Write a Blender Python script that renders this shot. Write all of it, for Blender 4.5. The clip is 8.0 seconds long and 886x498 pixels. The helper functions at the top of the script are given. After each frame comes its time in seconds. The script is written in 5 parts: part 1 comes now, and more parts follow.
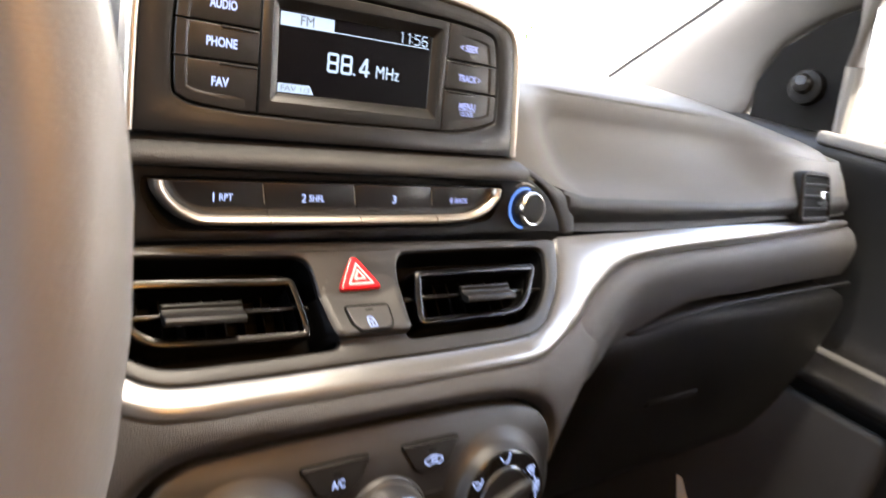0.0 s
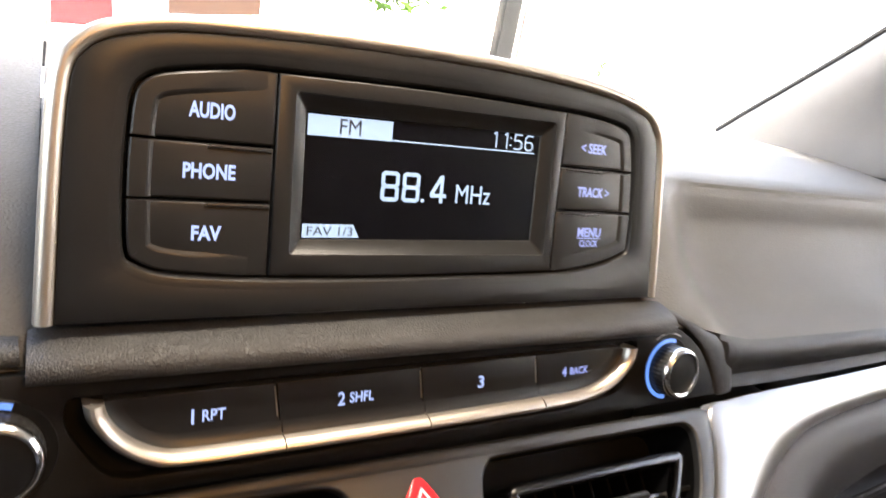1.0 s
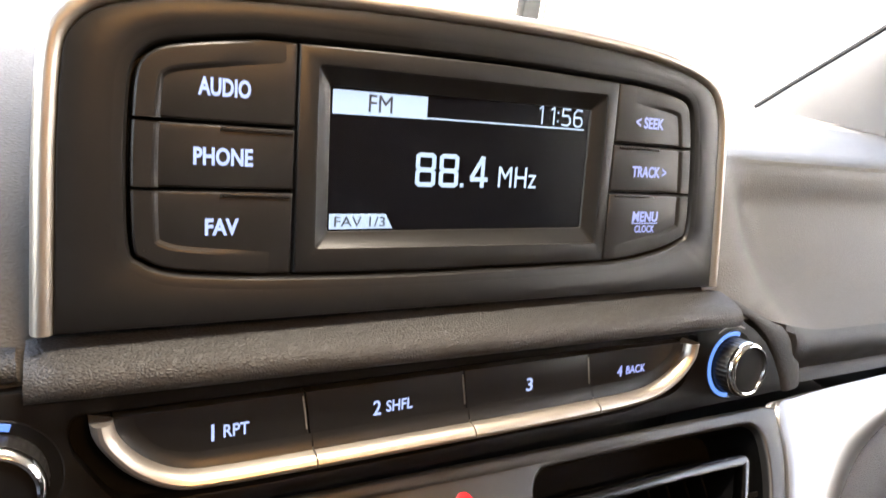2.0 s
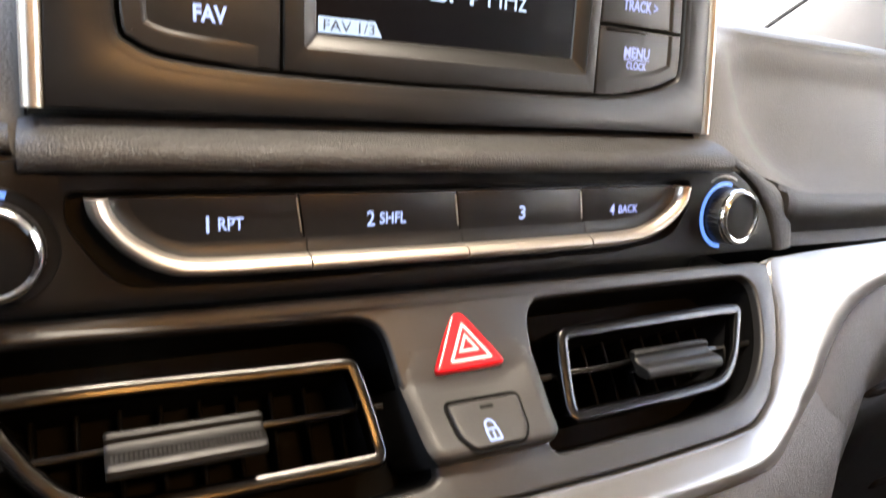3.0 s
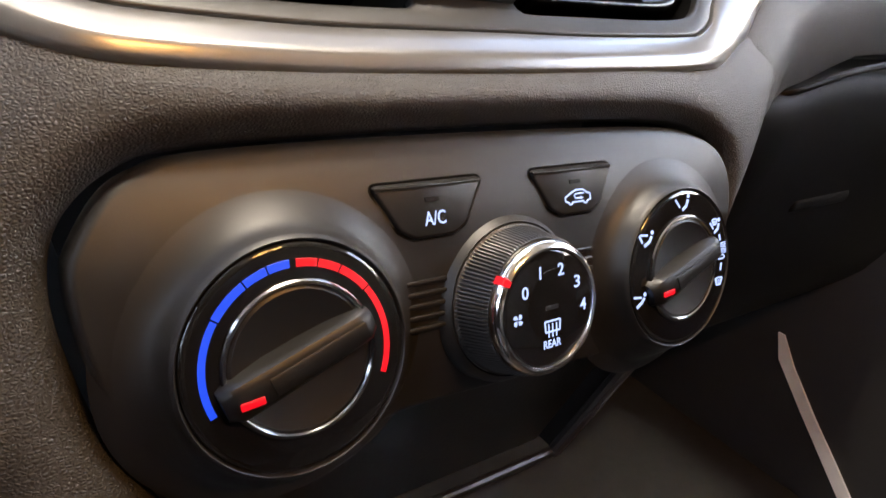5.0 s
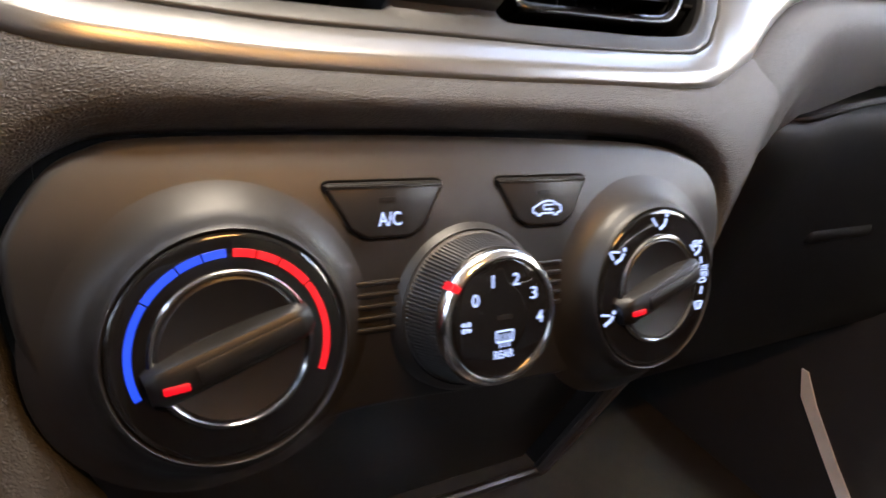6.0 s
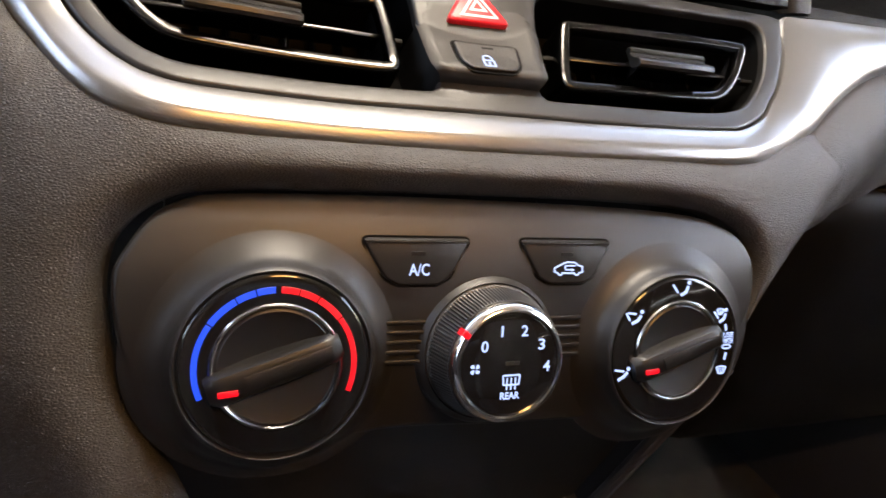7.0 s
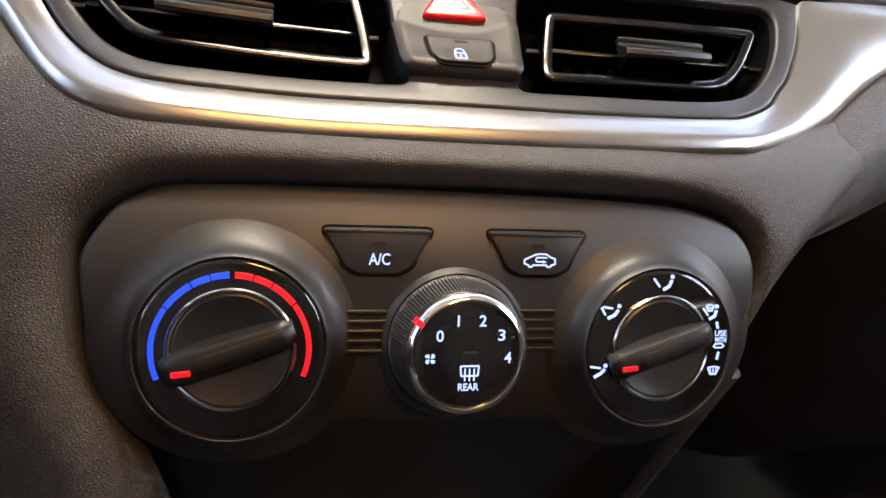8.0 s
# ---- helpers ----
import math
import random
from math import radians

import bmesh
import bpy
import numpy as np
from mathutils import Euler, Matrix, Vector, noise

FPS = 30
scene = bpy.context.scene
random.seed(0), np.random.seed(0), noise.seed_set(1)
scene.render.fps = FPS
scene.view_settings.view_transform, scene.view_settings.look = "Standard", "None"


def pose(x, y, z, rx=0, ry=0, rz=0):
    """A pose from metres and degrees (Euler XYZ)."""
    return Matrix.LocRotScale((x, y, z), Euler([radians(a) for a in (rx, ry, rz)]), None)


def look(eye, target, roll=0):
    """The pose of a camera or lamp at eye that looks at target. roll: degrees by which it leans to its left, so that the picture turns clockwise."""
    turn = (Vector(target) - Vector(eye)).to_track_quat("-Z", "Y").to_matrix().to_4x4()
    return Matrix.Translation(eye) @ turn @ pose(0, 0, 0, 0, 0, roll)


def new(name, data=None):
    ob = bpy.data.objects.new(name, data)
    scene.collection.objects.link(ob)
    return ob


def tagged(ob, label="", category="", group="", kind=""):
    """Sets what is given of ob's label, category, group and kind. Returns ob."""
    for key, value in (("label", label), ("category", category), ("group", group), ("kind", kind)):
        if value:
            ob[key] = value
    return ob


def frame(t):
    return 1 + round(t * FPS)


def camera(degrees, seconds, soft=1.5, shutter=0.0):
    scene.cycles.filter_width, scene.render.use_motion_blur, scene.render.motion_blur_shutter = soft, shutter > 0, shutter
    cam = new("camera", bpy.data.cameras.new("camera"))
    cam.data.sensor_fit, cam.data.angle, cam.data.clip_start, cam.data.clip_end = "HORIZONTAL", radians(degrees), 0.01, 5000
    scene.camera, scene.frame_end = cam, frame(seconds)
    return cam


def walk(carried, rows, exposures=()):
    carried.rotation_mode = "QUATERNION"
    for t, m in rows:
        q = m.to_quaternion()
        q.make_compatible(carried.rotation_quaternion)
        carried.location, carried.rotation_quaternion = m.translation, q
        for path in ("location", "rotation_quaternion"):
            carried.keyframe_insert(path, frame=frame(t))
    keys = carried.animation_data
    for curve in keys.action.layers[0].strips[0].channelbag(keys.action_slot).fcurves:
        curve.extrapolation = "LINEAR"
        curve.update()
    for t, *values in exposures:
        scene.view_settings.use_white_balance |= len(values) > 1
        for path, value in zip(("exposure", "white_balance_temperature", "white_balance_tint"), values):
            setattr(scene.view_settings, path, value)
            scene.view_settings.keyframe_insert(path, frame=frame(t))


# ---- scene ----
cam = camera(67.4, 8.0, shutter=0.4)
PATH = [
    (0, -0.1737, -0.3003, 1.0693, 71.23, -11.99, -34.85),
    (0.5, -0.1343, -0.2272, 1.0759, 72.30, -11.60, -30.67),
    (1, -0.1122, -0.1784, 1.0847, 73.11, -10.64, -28.91),
    (1.2, -0.1105, -0.1687, 1.0850, 73.24, -10.05, -28.36),
    (2.3, -0.1025, -0.1569, 1.0690, 71.22, -8.59, -26.89),
    (2.5, -0.1014, -0.1627, 1.0606, 70.89, -8.37, -26.88),
    (3, -0.1053, -0.1751, 1.0365, 69.15, -8.09, -27.58),
    (3.5, -0.1140, -0.1907, 1.0048, 68.88, -7.06, -28.34),
    (4, -0.1276, -0.1979, 0.9831, 67.76, -6.90, -31.50),
    (4.5, -0.1334, -0.2148, 0.9548, 65.27, -7.00, -33.97),
    (4.7, -0.1326, -0.2213, 0.9409, 64.75, -7.03, -34.49),
    (5.8, -0.1228, -0.2194, 0.9257, 65.22, -8.95, -32.04),
    (6, -0.1125, -0.2329, 0.9317, 65.32, -9.17, -30.07),
    (6.5, -0.1014, -0.2642, 0.9434, 65.62, -9.68, -24.89),
    (7, -0.1000, -0.2647, 0.9554, 65.75, -9.08, -18.65),
    (7.5, -0.0744, -0.2754, 0.9549, 65.73, -7.81, -14.31),
    (8, -0.0619, -0.2788, 0.9519, 66.55, -6.09, -11.79),
]
EXPOSURE = [(0.0, 4.84, 7500, 12), (1.0, 4.66, 7500, 12), (2.5, 4.78, 7500, 12), (3.5, 4.92, 7500, 12), (4.5, 4.75, 7500, 12), (6.0, 5.02, 7500, 12), (8.0, 4.96, 7500, 12)]
walk(cam, [(t, pose(x, y, z, rx, ry, rz)) for t, x, y, z, rx, ry, rz in PATH], EXPOSURE)

# ---------------------------------------------------------------- light
world = bpy.data.worlds.new("world")
scene.world = world
world.use_nodes = True
wn = world.node_tree.nodes
wl = world.node_tree.links
sky = wn.new("ShaderNodeTexSky")
sky.sky_type = "NISHITA"
sky.sun_disc = False
sky.sun_elevation, sky.sun_rotation = radians(58.0), radians(180.0)
sky.air_density, sky.dust_density = 1.0, 3.0
wn["Background"].inputs["Strength"].default_value = 0.15
wl.new(sky.outputs["Color"], wn["Background"].inputs["Color"])

sun_data = bpy.data.lights.new("sun", "SUN")
sun_data.energy, sun_data.angle, sun_data.color = 2.4, radians(0.6), (1.0, 0.95, 0.87)
sun = new("sun", sun_data)
sun.matrix_world = look((0.0, -5.0, 8.0), (0.0, 0.0, 0.0))


# a pair of overhead fill lamps, added in an unseen roof console
for lamp_x in (-0.055, 0.055):
    lamp = bpy.data.lights.new("overhead_fill", "AREA")
    lamp.shape, lamp.size, lamp.size_y = "RECTANGLE", 0.075, 0.05
    lamp.energy, lamp.color = 0.062, (1.0, 0.94, 0.86)
    new("reading_lamp_light", lamp).matrix_world = look((lamp_x, -0.045, 1.335), (lamp_x, -0.045, 0.5))

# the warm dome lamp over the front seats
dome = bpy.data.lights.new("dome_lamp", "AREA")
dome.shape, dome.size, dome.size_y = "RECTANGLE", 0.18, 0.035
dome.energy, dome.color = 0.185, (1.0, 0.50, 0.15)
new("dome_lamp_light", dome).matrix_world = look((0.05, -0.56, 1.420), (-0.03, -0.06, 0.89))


# ---------------------------------------------------------------- materials
def nodes_of(name):
    m = bpy.data.materials.new(name)
    m.use_nodes = True
    n, l = m.node_tree.nodes, m.node_tree.links
    return m, n, l, n["Principled BSDF"]


def mixed(n, l, socket, a, b, fac):
    mx = n.new("ShaderNodeMix")
    mx.data_type = "RGBA"
    mx.inputs["A"].default_value = (*a, 1)
    mx.inputs["B"].default_value = (*b, 1)
    l.new(fac, mx.inputs["Factor"])
    l.new(mx.outputs["Result"], socket)


def surface(name, col, rough, metal=0.0, vary=0.25, scale=60.0, bump=0.0, bump_scale=900.0, coat=0.0, spec=0.5, grain="NOISE", wear=0.06):
    """A solid material with variation at two scales and a fine relief."""
    m, n, l, b = nodes_of(name)
    tc = n.new("ShaderNodeTexCoord")
    big = n.new("ShaderNodeTexNoise")
    big.inputs["Scale"].default_value = scale
    big.inputs["Detail"].default_value = 6
    l.new(tc.outputs["Object"], big.inputs["Vector"])
    lo = tuple(c * (1 - vary) for c in col)
    hi = tuple(min(1, c * (1 + vary)) for c in col)
    mixed(n, l, b.inputs["Base Color"], lo, hi, big.outputs["Fac"])
    fine = n.new("ShaderNodeTexNoise")
    fine.inputs["Scale"].default_value = scale * 9
    fine.inputs["Detail"].default_value = 4
    l.new(tc.outputs["Object"], fine.inputs["Vector"])
    r = n.new("ShaderNodeMapRange")
    r.inputs["To Min"].default_value = max(0.0, rough - wear)
    r.inputs["To Max"].default_value = min(1.0, rough + wear)
    l.new(fine.outputs["Fac"], r.inputs["Value"])
    l.new(r.outputs["Result"], b.inputs["Roughness"])
    b.inputs["Metallic"].default_value = metal
    b.inputs["Coat Weight"].default_value = coat
    b.inputs["Coat Roughness"].default_value = 0.05
    b.inputs["Specular IOR Level"].default_value = spec
    if bump:
        if grain == "LEATHER":
            cell = n.new("ShaderNodeTexVoronoi")
            cell.feature = "DISTANCE_TO_EDGE"
            cell.inputs["Scale"].default_value = bump_scale
            warp = n.new("ShaderNodeTexNoise")
            warp.inputs["Scale"].default_value = bump_scale * 0.28
            l.new(tc.outputs["Object"], warp.inputs["Vector"])
            add = n.new("ShaderNodeVectorMath")
            add.operation = "MULTIPLY_ADD"
            add.inputs[1].default_value = (0.0009, 0.0009, 0.0009)
            l.new(warp.outputs["Color"], add.inputs[0])
            l.new(tc.outputs["Object"], add.inputs[2])
            wide = n.new("ShaderNodeMapping")
            wide.inputs["Scale"].default_value = (0.8, 1.15, 1.15)
            l.new(add.outputs["Vector"], wide.inputs["Vector"])
            l.new(wide.outputs["Vector"], cell.inputs["Vector"])
            ramp = n.new("ShaderNodeMapRange")
            ramp.interpolation_type = "SMOOTHSTEP"
            ramp.inputs["From Max"].default_value = 0.40
            l.new(cell.outputs["Distance"], ramp.inputs["Value"])
            height = ramp.outputs["Result"]
        else:
            cell = n.new("ShaderNodeTexNoise")
            cell.inputs["Scale"].default_value = bump_scale
            cell.inputs["Detail"].default_value = 3
            l.new(tc.outputs["Object"], cell.inputs["Vector"])
            height = cell.outputs["Fac"]
        bp = n.new("ShaderNodeBump")
        bp.inputs["Strength"].default_value = bump
        bp.inputs["Distance"].default_value = 0.0005 if grain == "LEATHER" else 0.0004
        l.new(height, bp.inputs["Height"])
        l.new(bp.outputs["Normal"], b.inputs["Normal"])
    return m


def glowing(name, col, strength):
    m, n, l, b = nodes_of(name)
    b.inputs["Base Color"].default_value = (*[c * 0.12 for c in col], 1)
    b.inputs["Emission Color"].default_value = (*col, 1)
    b.inputs["Emission Strength"].default_value = strength
    b.inputs["Roughness"].default_value = 0.5
    return m


def clear_glass(name):
    m, n, l, b = nodes_of(name)
    b.inputs["Transmission Weight"].default_value = 1.0
    b.inputs["Roughness"].default_value = 0.0
    b.inputs["IOR"].default_value = 1.2
    b.inputs["Base Color"].default_value = (0.97, 0.98, 0.98, 1)
    return m


LEATHER = surface("soft_touch_leather_grain", (0.0255, 0.0250, 0.0246), 0.56, vary=0.15, spec=0.36, bump=0.46, bump_scale=1120, grain="LEATHER")
LEATHER_FINE = surface("fine_leather_grain", (0.0180, 0.0177, 0.0174), 0.52, vary=0.15, spec=0.32, bump=0.4, bump_scale=1150, grain="LEATHER")
# darker copy of the dash leather: shade of the front-facing parts as colour
LEATHER_SHADED = surface("shaded_leather_grain", (0.0110, 0.0108, 0.0105), 0.52, vary=0.15, spec=0.28, bump=0.4, bump_scale=1150, grain="LEATHER")
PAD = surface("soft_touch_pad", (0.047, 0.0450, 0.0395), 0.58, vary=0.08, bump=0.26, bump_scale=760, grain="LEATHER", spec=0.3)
SATIN = surface("satin_black_plastic", (0.0205, 0.0200, 0.0195), 0.37, vary=0.12, bump=0.06, bump_scale=2600)
ISLAND = surface("island_plastic", (0.0120, 0.0116, 0.0112), 0.52, vary=0.12, bump=0.06, bump_scale=2600, spec=0.42)
PANEL = surface("climate_panel_plastic", (0.0112, 0.0111, 0.0110), 0.45, vary=0.12, bump=0.06, bump_scale=2600, spec=0.38)
SATIN_DARK = surface("dark_satin_plastic", (0.008, 0.0077, 0.0075), 0.36, vary=0.12, bump=0.05, bump_scale=2600)
GRIP = surface("grip_plastic", (0.0055, 0.0055, 0.0055), 0.4, vary=0.15, spec=0.32, bump=0.08, bump_scale=2200)
BUTTON = surface("button_plastic", (0.0108, 0.0107, 0.0106), 0.35, spec=0.22, vary=0.10, bump=0.05, bump_scale=2600)
GLOSS = surface("piano_black_plastic", (0.006, 0.006, 0.006), 0.07, vary=0.2, coat=0.3, wear=0.03)
# darker copy of the matt black, carrying the shade of recesses in its colour
VOID = surface("shade_black_plastic", (0.0017, 0.0017, 0.0018), 0.7, vary=0.2, spec=0.06)
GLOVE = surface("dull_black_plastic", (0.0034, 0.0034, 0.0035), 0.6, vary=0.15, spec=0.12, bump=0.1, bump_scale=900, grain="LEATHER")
BLACK = surface("matt_black_plastic", (0.0036, 0.0036, 0.0037), 0.5, vary=0.2, spec=0.12)
BEZEL = surface("radio_bezel_plastic", (0.0088, 0.0088, 0.0088), 0.34, vary=0.12, spec=0.25, bump=0.05, bump_scale=2600)
SILVER = surface("silver_painted_trim", (0.205, 0.203, 0.200), 0.29, metal=0.8, vary=0.03, bump=0.02, bump_scale=3200, wear=0.01)
CHAMPAGNE = surface("satin_metal_trim", (0.40, 0.365, 0.32), 0.38, metal=0.9, vary=0.02, wear=0.008)
CHROME = surface("bright_chrome", (0.82, 0.82, 0.82), 0.14, metal=1.0, vary=0.03, wear=0.03)
SATIN_CHROME = surface("satin_chrome", (0.36, 0.355, 0.35), 0.17, metal=1.0, vary=0.05, wear=0.04)
SMOKE = surface("smoked_chrome", (0.040, 0.039, 0.038), 0.22, metal=1.0, vary=0.08, wear=0.04)
RED = surface("red_switch_plastic", (0.52, 0.006, 0.012), 0.3, vary=0.05, coat=0.2)
PRINT = surface("white_print", (0.50, 0.44, 0.45), 0.5, vary=0.04)
GREYPRINT = surface("grey_print", (0.28, 0.28, 0.29), 0.5, vary=0.04)
LIT = glowing("backlit_lettering", (0.36, 0.51, 1.0), 0.0530)
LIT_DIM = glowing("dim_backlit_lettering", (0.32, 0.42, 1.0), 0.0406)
RINGLIGHT = glowing("blue_light_ring", (0.11, 0.30, 1.0), 0.0525)
BLUEMARK = glowing("blue_temperature_scale", (0.002, 0.065, 0.95), 0.0420)
REDMARK = glowing("red_temperature_scale", (0.9, 0.004, 0.016), 0.0420)
LCD_ON = glowing("lit_display_cells", (0.45, 0.66, 1.0), 0.0420)
LCD_OFF = surface("display_background", (0.0026, 0.0027, 0.0036), 0.22, vary=0.05, spec=0.22)
LCD_OFF.node_tree.nodes["Principled BSDF"].inputs["Base Color"].default_value = (0.003, 0.0033, 0.005, 1)
LCD_OFF.node_tree.nodes["Principled BSDF"].inputs["Roughness"].default_value = 0.25
LCD_OFF.node_tree.nodes["Principled BSDF"].inputs["Specular IOR Level"].default_value = 0.15
LCD_DARK = surface("dark_display_cells", (0.02, 0.025, 0.04), 0.3, vary=0.1)
HEADLINER = surface("headliner_fabric", (0.30, 0.295, 0.29), 0.9, vary=0.08, bump=0.3, bump_scale=1200)
PILLAR = surface("pillar_trim_plastic", (0.048, 0.047, 0.0455), 0.6, vary=0.08, bump=0.1, bump_scale=1200)
CLOTH = surface("dark_trim_cloth", (0.02, 0.019, 0.018), 0.85, vary=0.25, bump=0.4, bump_scale=900)
CHARCOAL = surface("charcoal_leather", (0.03, 0.029, 0.028), 0.5, vary=0.15, bump=0.3, bump_scale=500, grain="LEATHER")
CARPET = surface("carpet", (0.020, 0.0195, 0.019), 0.95, vary=0.3, bump=0.6, bump_scale=700)
DOOR = surface("door_trim_plastic", (0.0080, 0.0080, 0.0082), 0.5, spec=0.25, vary=0.12, bump=0.15, bump_scale=900, grain="LEATHER")
WHEEL = surface("steering_wheel_leather", (0.128, 0.138, 0.150), 0.45, vary=0.06, bump=0.05, bump_scale=700, grain="LEATHER")
LAMP_LENS = glowing("lit_lamp_lens", (1.0, 0.94, 0.86), 3.0)
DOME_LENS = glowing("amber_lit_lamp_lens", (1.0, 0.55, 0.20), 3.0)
KICK = surface("grey_kick_plastic", (0.030, 0.0298, 0.0296), 0.55, vary=0.2, scale=25.0)
# very pale base colour: daylight falling on the sill is put into it
LIT_SILL = surface("daylit_sill_plastic", (0.80, 0.795, 0.79), 0.6, vary=0.2, scale=25.0)
GLASS = clear_glass("window_glass")
RUBBER = surface("rubber_seal", (0.015, 0.015, 0.016), 0.6, vary=0.2)
CONCRETE = surface("concrete_paving", (0.46, 0.44, 0.41), 0.85, vary=0.15, scale=0.8, bump=0.3, bump_scale=30)
WHITEWALL = surface("white_render_wall", (0.78, 0.77, 0.74), 0.8, vary=0.05, scale=0.6)
REDROOF = surface("red_awning_cloth", (0.05, 0.0022, 0.0022), 0.8, spec=0.1, vary=0.15, scale=2.0)
BEIGE = surface("faded_beige_board", (0.02, 0.0105, 0.0075), 0.8, spec=0.1, vary=0.1, scale=2.0)
CONDUIT = surface("pinkish_conduit", (0.07, 0.045, 0.042), 0.6, vary=0.1, scale=5.0)
POSTMAT = surface("dark_painted_steel", (0.0026, 0.0032, 0.0038), 0.6, spec=0.15, vary=0.15, scale=5.0)
LEAF = surface("leaf", (0.016, 0.042, 0.005), 0.7, spec=0.1, vary=0.4, scale=8.0)
CARPAINT = surface("car_paint", (0.55, 0.55, 0.56), 0.25, metal=0.3, vary=0.05, coat=0.6)


# ---------------------------------------------------------------- building helpers
MM = 0.001


def face_frame(x, y, z, tilt, yaw=0.0, roll=0.0):
    """A panel's own axes: x to the right, y up the face, z out of it towards the seats."""
    return Matrix.Translation((x, y, z)) @ Matrix.Rotation(radians(yaw), 4, "Z") @ Matrix.Rotation(radians(90 - tilt), 4, "X") @ Matrix.Rotation(radians(roll), 4, "Z")


FR = face_frame(-0.0020, -0.0010, 1.0028, 10.5, 1.26, 0.09)
FS = face_frame(-0.0023, -0.0076, 0.9816, 12.83, 1.05, 0.24)
FV = face_frame(-0.0016, -0.0332, 0.9278, 43.27, -0.82, 0.41)
FC = face_frame(-0.0068, -0.0888, 0.8639, 18.21, -0.32, -0.06)


def link(name, bm, mat, parent=None, label="", sharp=35):
    me = bpy.data.meshes.new(name)
    bmesh.ops.recalc_face_normals(bm, faces=bm.faces)
    bm.to_mesh(me)
    bm.free()
    me.materials.append(mat)
    me.shade_smooth()
    me.set_sharp_from_angle(angle=radians(sharp))
    ob = new(name, me)
    if parent is not None:
        ob.parent = parent
    if label:
        ob["label"] = label
    return ob


def part(name, bm, mat, parent, label="", sharp=35):
    return link(name, bm, mat, parent, label, sharp)


def thing(name, m, label, category, group="", kind=""):
    ob = new(name)
    ob.empty_display_size = 0.01
    ob.matrix_world = m
    return tagged(ob, label, category, group, kind)


def spline(points, steps=6, closed=False):
    """Catmull-Rom curve through points of any dimension."""
    p = [Vector(q) for q in points]
    out = []
    n = len(p)
    last = n if closed else n - 1
    for i in range(last):
        a = p[i - 1] if (closed or i > 0) else p[0] * 2 - p[1]
        b, c = p[i], p[(i + 1) % n]
        d = p[(i + 2) % n] if (closed or i + 2 < n) else c * 2 - b
        for k in range(steps):
            t = k / steps
            out.append(0.5 * ((2 * b) + (c - a) * t + (2 * a - 5 * b + 4 * c - d) * t * t + (3 * b - a - 3 * c + d) * t ** 3))
    if not closed:
        out.append(p[-1])
    return out


def area2(poly):
    return sum(poly[i][0] * poly[(i + 1) % len(poly)][1] - poly[(i + 1) % len(poly)][0] * poly[i][1] for i in range(len(poly)))


def ccw(poly):
    poly = [(p[0], p[1]) for p in poly]
    return poly if area2(poly) > 0 else poly[::-1]


def rounded(corners, seg=5):
    """A polygon in mm with a radius at each corner: (x, y, r)."""
    pts = ccw([(c[0], c[1]) for c in corners])
    rad = {(c[0], c[1]): c[2] for c in corners}
    out = []
    n = len(pts)
    for i, p in enumerate(pts):
        r = rad[p]
        p, a, b = Vector(p), Vector(pts[i - 1]), Vector(pts[(i + 1) % n])
        if r <= 0:
            out.append(tuple(p))
            continue
        d1, d2 = (a - p).normalized(), (b - p).normalized()
        half = d1.angle(d2) / 2
        t = min(r / math.tan(half), (a - p).length * 0.49, (b - p).length * 0.49)
        s, e = p + d1 * t, p + d2 * t
        for k in range(seg + 1):
            q = k / seg
            out.append(tuple(s * (1 - q) ** 2 + p * (2 * q * (1 - q)) + e * q * q))
    return out


def inset(poly, d):
    """Moves a counter-clockwise outline inwards by d."""
    n = len(poly)
    out = []
    for i in range(n):
        p, a, b = Vector(poly[i]), Vector(poly[i - 1]), Vector(poly[(i + 1) % n])
        e1, e2 = (p - a), (b - p)
        if e1.length < 1e-9 or e2.length < 1e-9:
            e1 = e2 = b - a
        n1, n2 = Vector((-e1.y, e1.x)).normalized(), Vector((-e2.y, e2.x)).normalized()
        m = n1 + n2
        k = 1.0 if m.length < 1e-6 else min(1.6, 2 / max(0.3, m.length_squared))
        out.append(tuple(p + m * (d * k if m.length > 1e-6 else 0)))
    return out


def clip(poly, a, b, c):
    """The part of an outline where a x + b y <= c."""
    out = []
    for i, p in enumerate(poly):
        q = poly[(i + 1) % len(poly)]
        dp, dq = a * p[0] + b * p[1] - c, a * q[0] + b * q[1] - c
        if dp <= 0:
            out.append(p)
        if (dp < 0 < dq) or (dq < 0 < dp):
            t = dp / (dp - dq)
            out.append((p[0] + t * (q[0] - p[0]), p[1] + t * (q[1] - p[1])))
    clean = []
    for p in out:
        if not clean or (Vector(p) - Vector(clean[-1])).length > 0.45:
            clean.append(p)
    if len(clean) > 3 and (Vector(clean[0]) - Vector(clean[-1])).length < 0.45:
        clean.pop()
    return clean


def ring_verts(bm, pts, w=None):
    return [bm.verts.new((p[0] * MM, p[1] * MM, (p[2] if w is None else w) * MM)) for p in pts]


def bridge(bm, a, b, closed=True):
    n = len(a)
    for i in range(n if closed else n - 1):
        j = (i + 1) % n
        bm.faces.new((a[i], a[j], b[j], b[i]))


def bevel_steps(w0, w1, bev, seg):
    """(inset, height) from the back edge to the front edge."""
    out = [(0.0, w0)]
    for k in range(seg + 1):
        a = math.pi / 2 * k / seg
        out.append((bev * (1 - math.cos(a)), w1 - bev + bev * math.sin(a)))
    return out


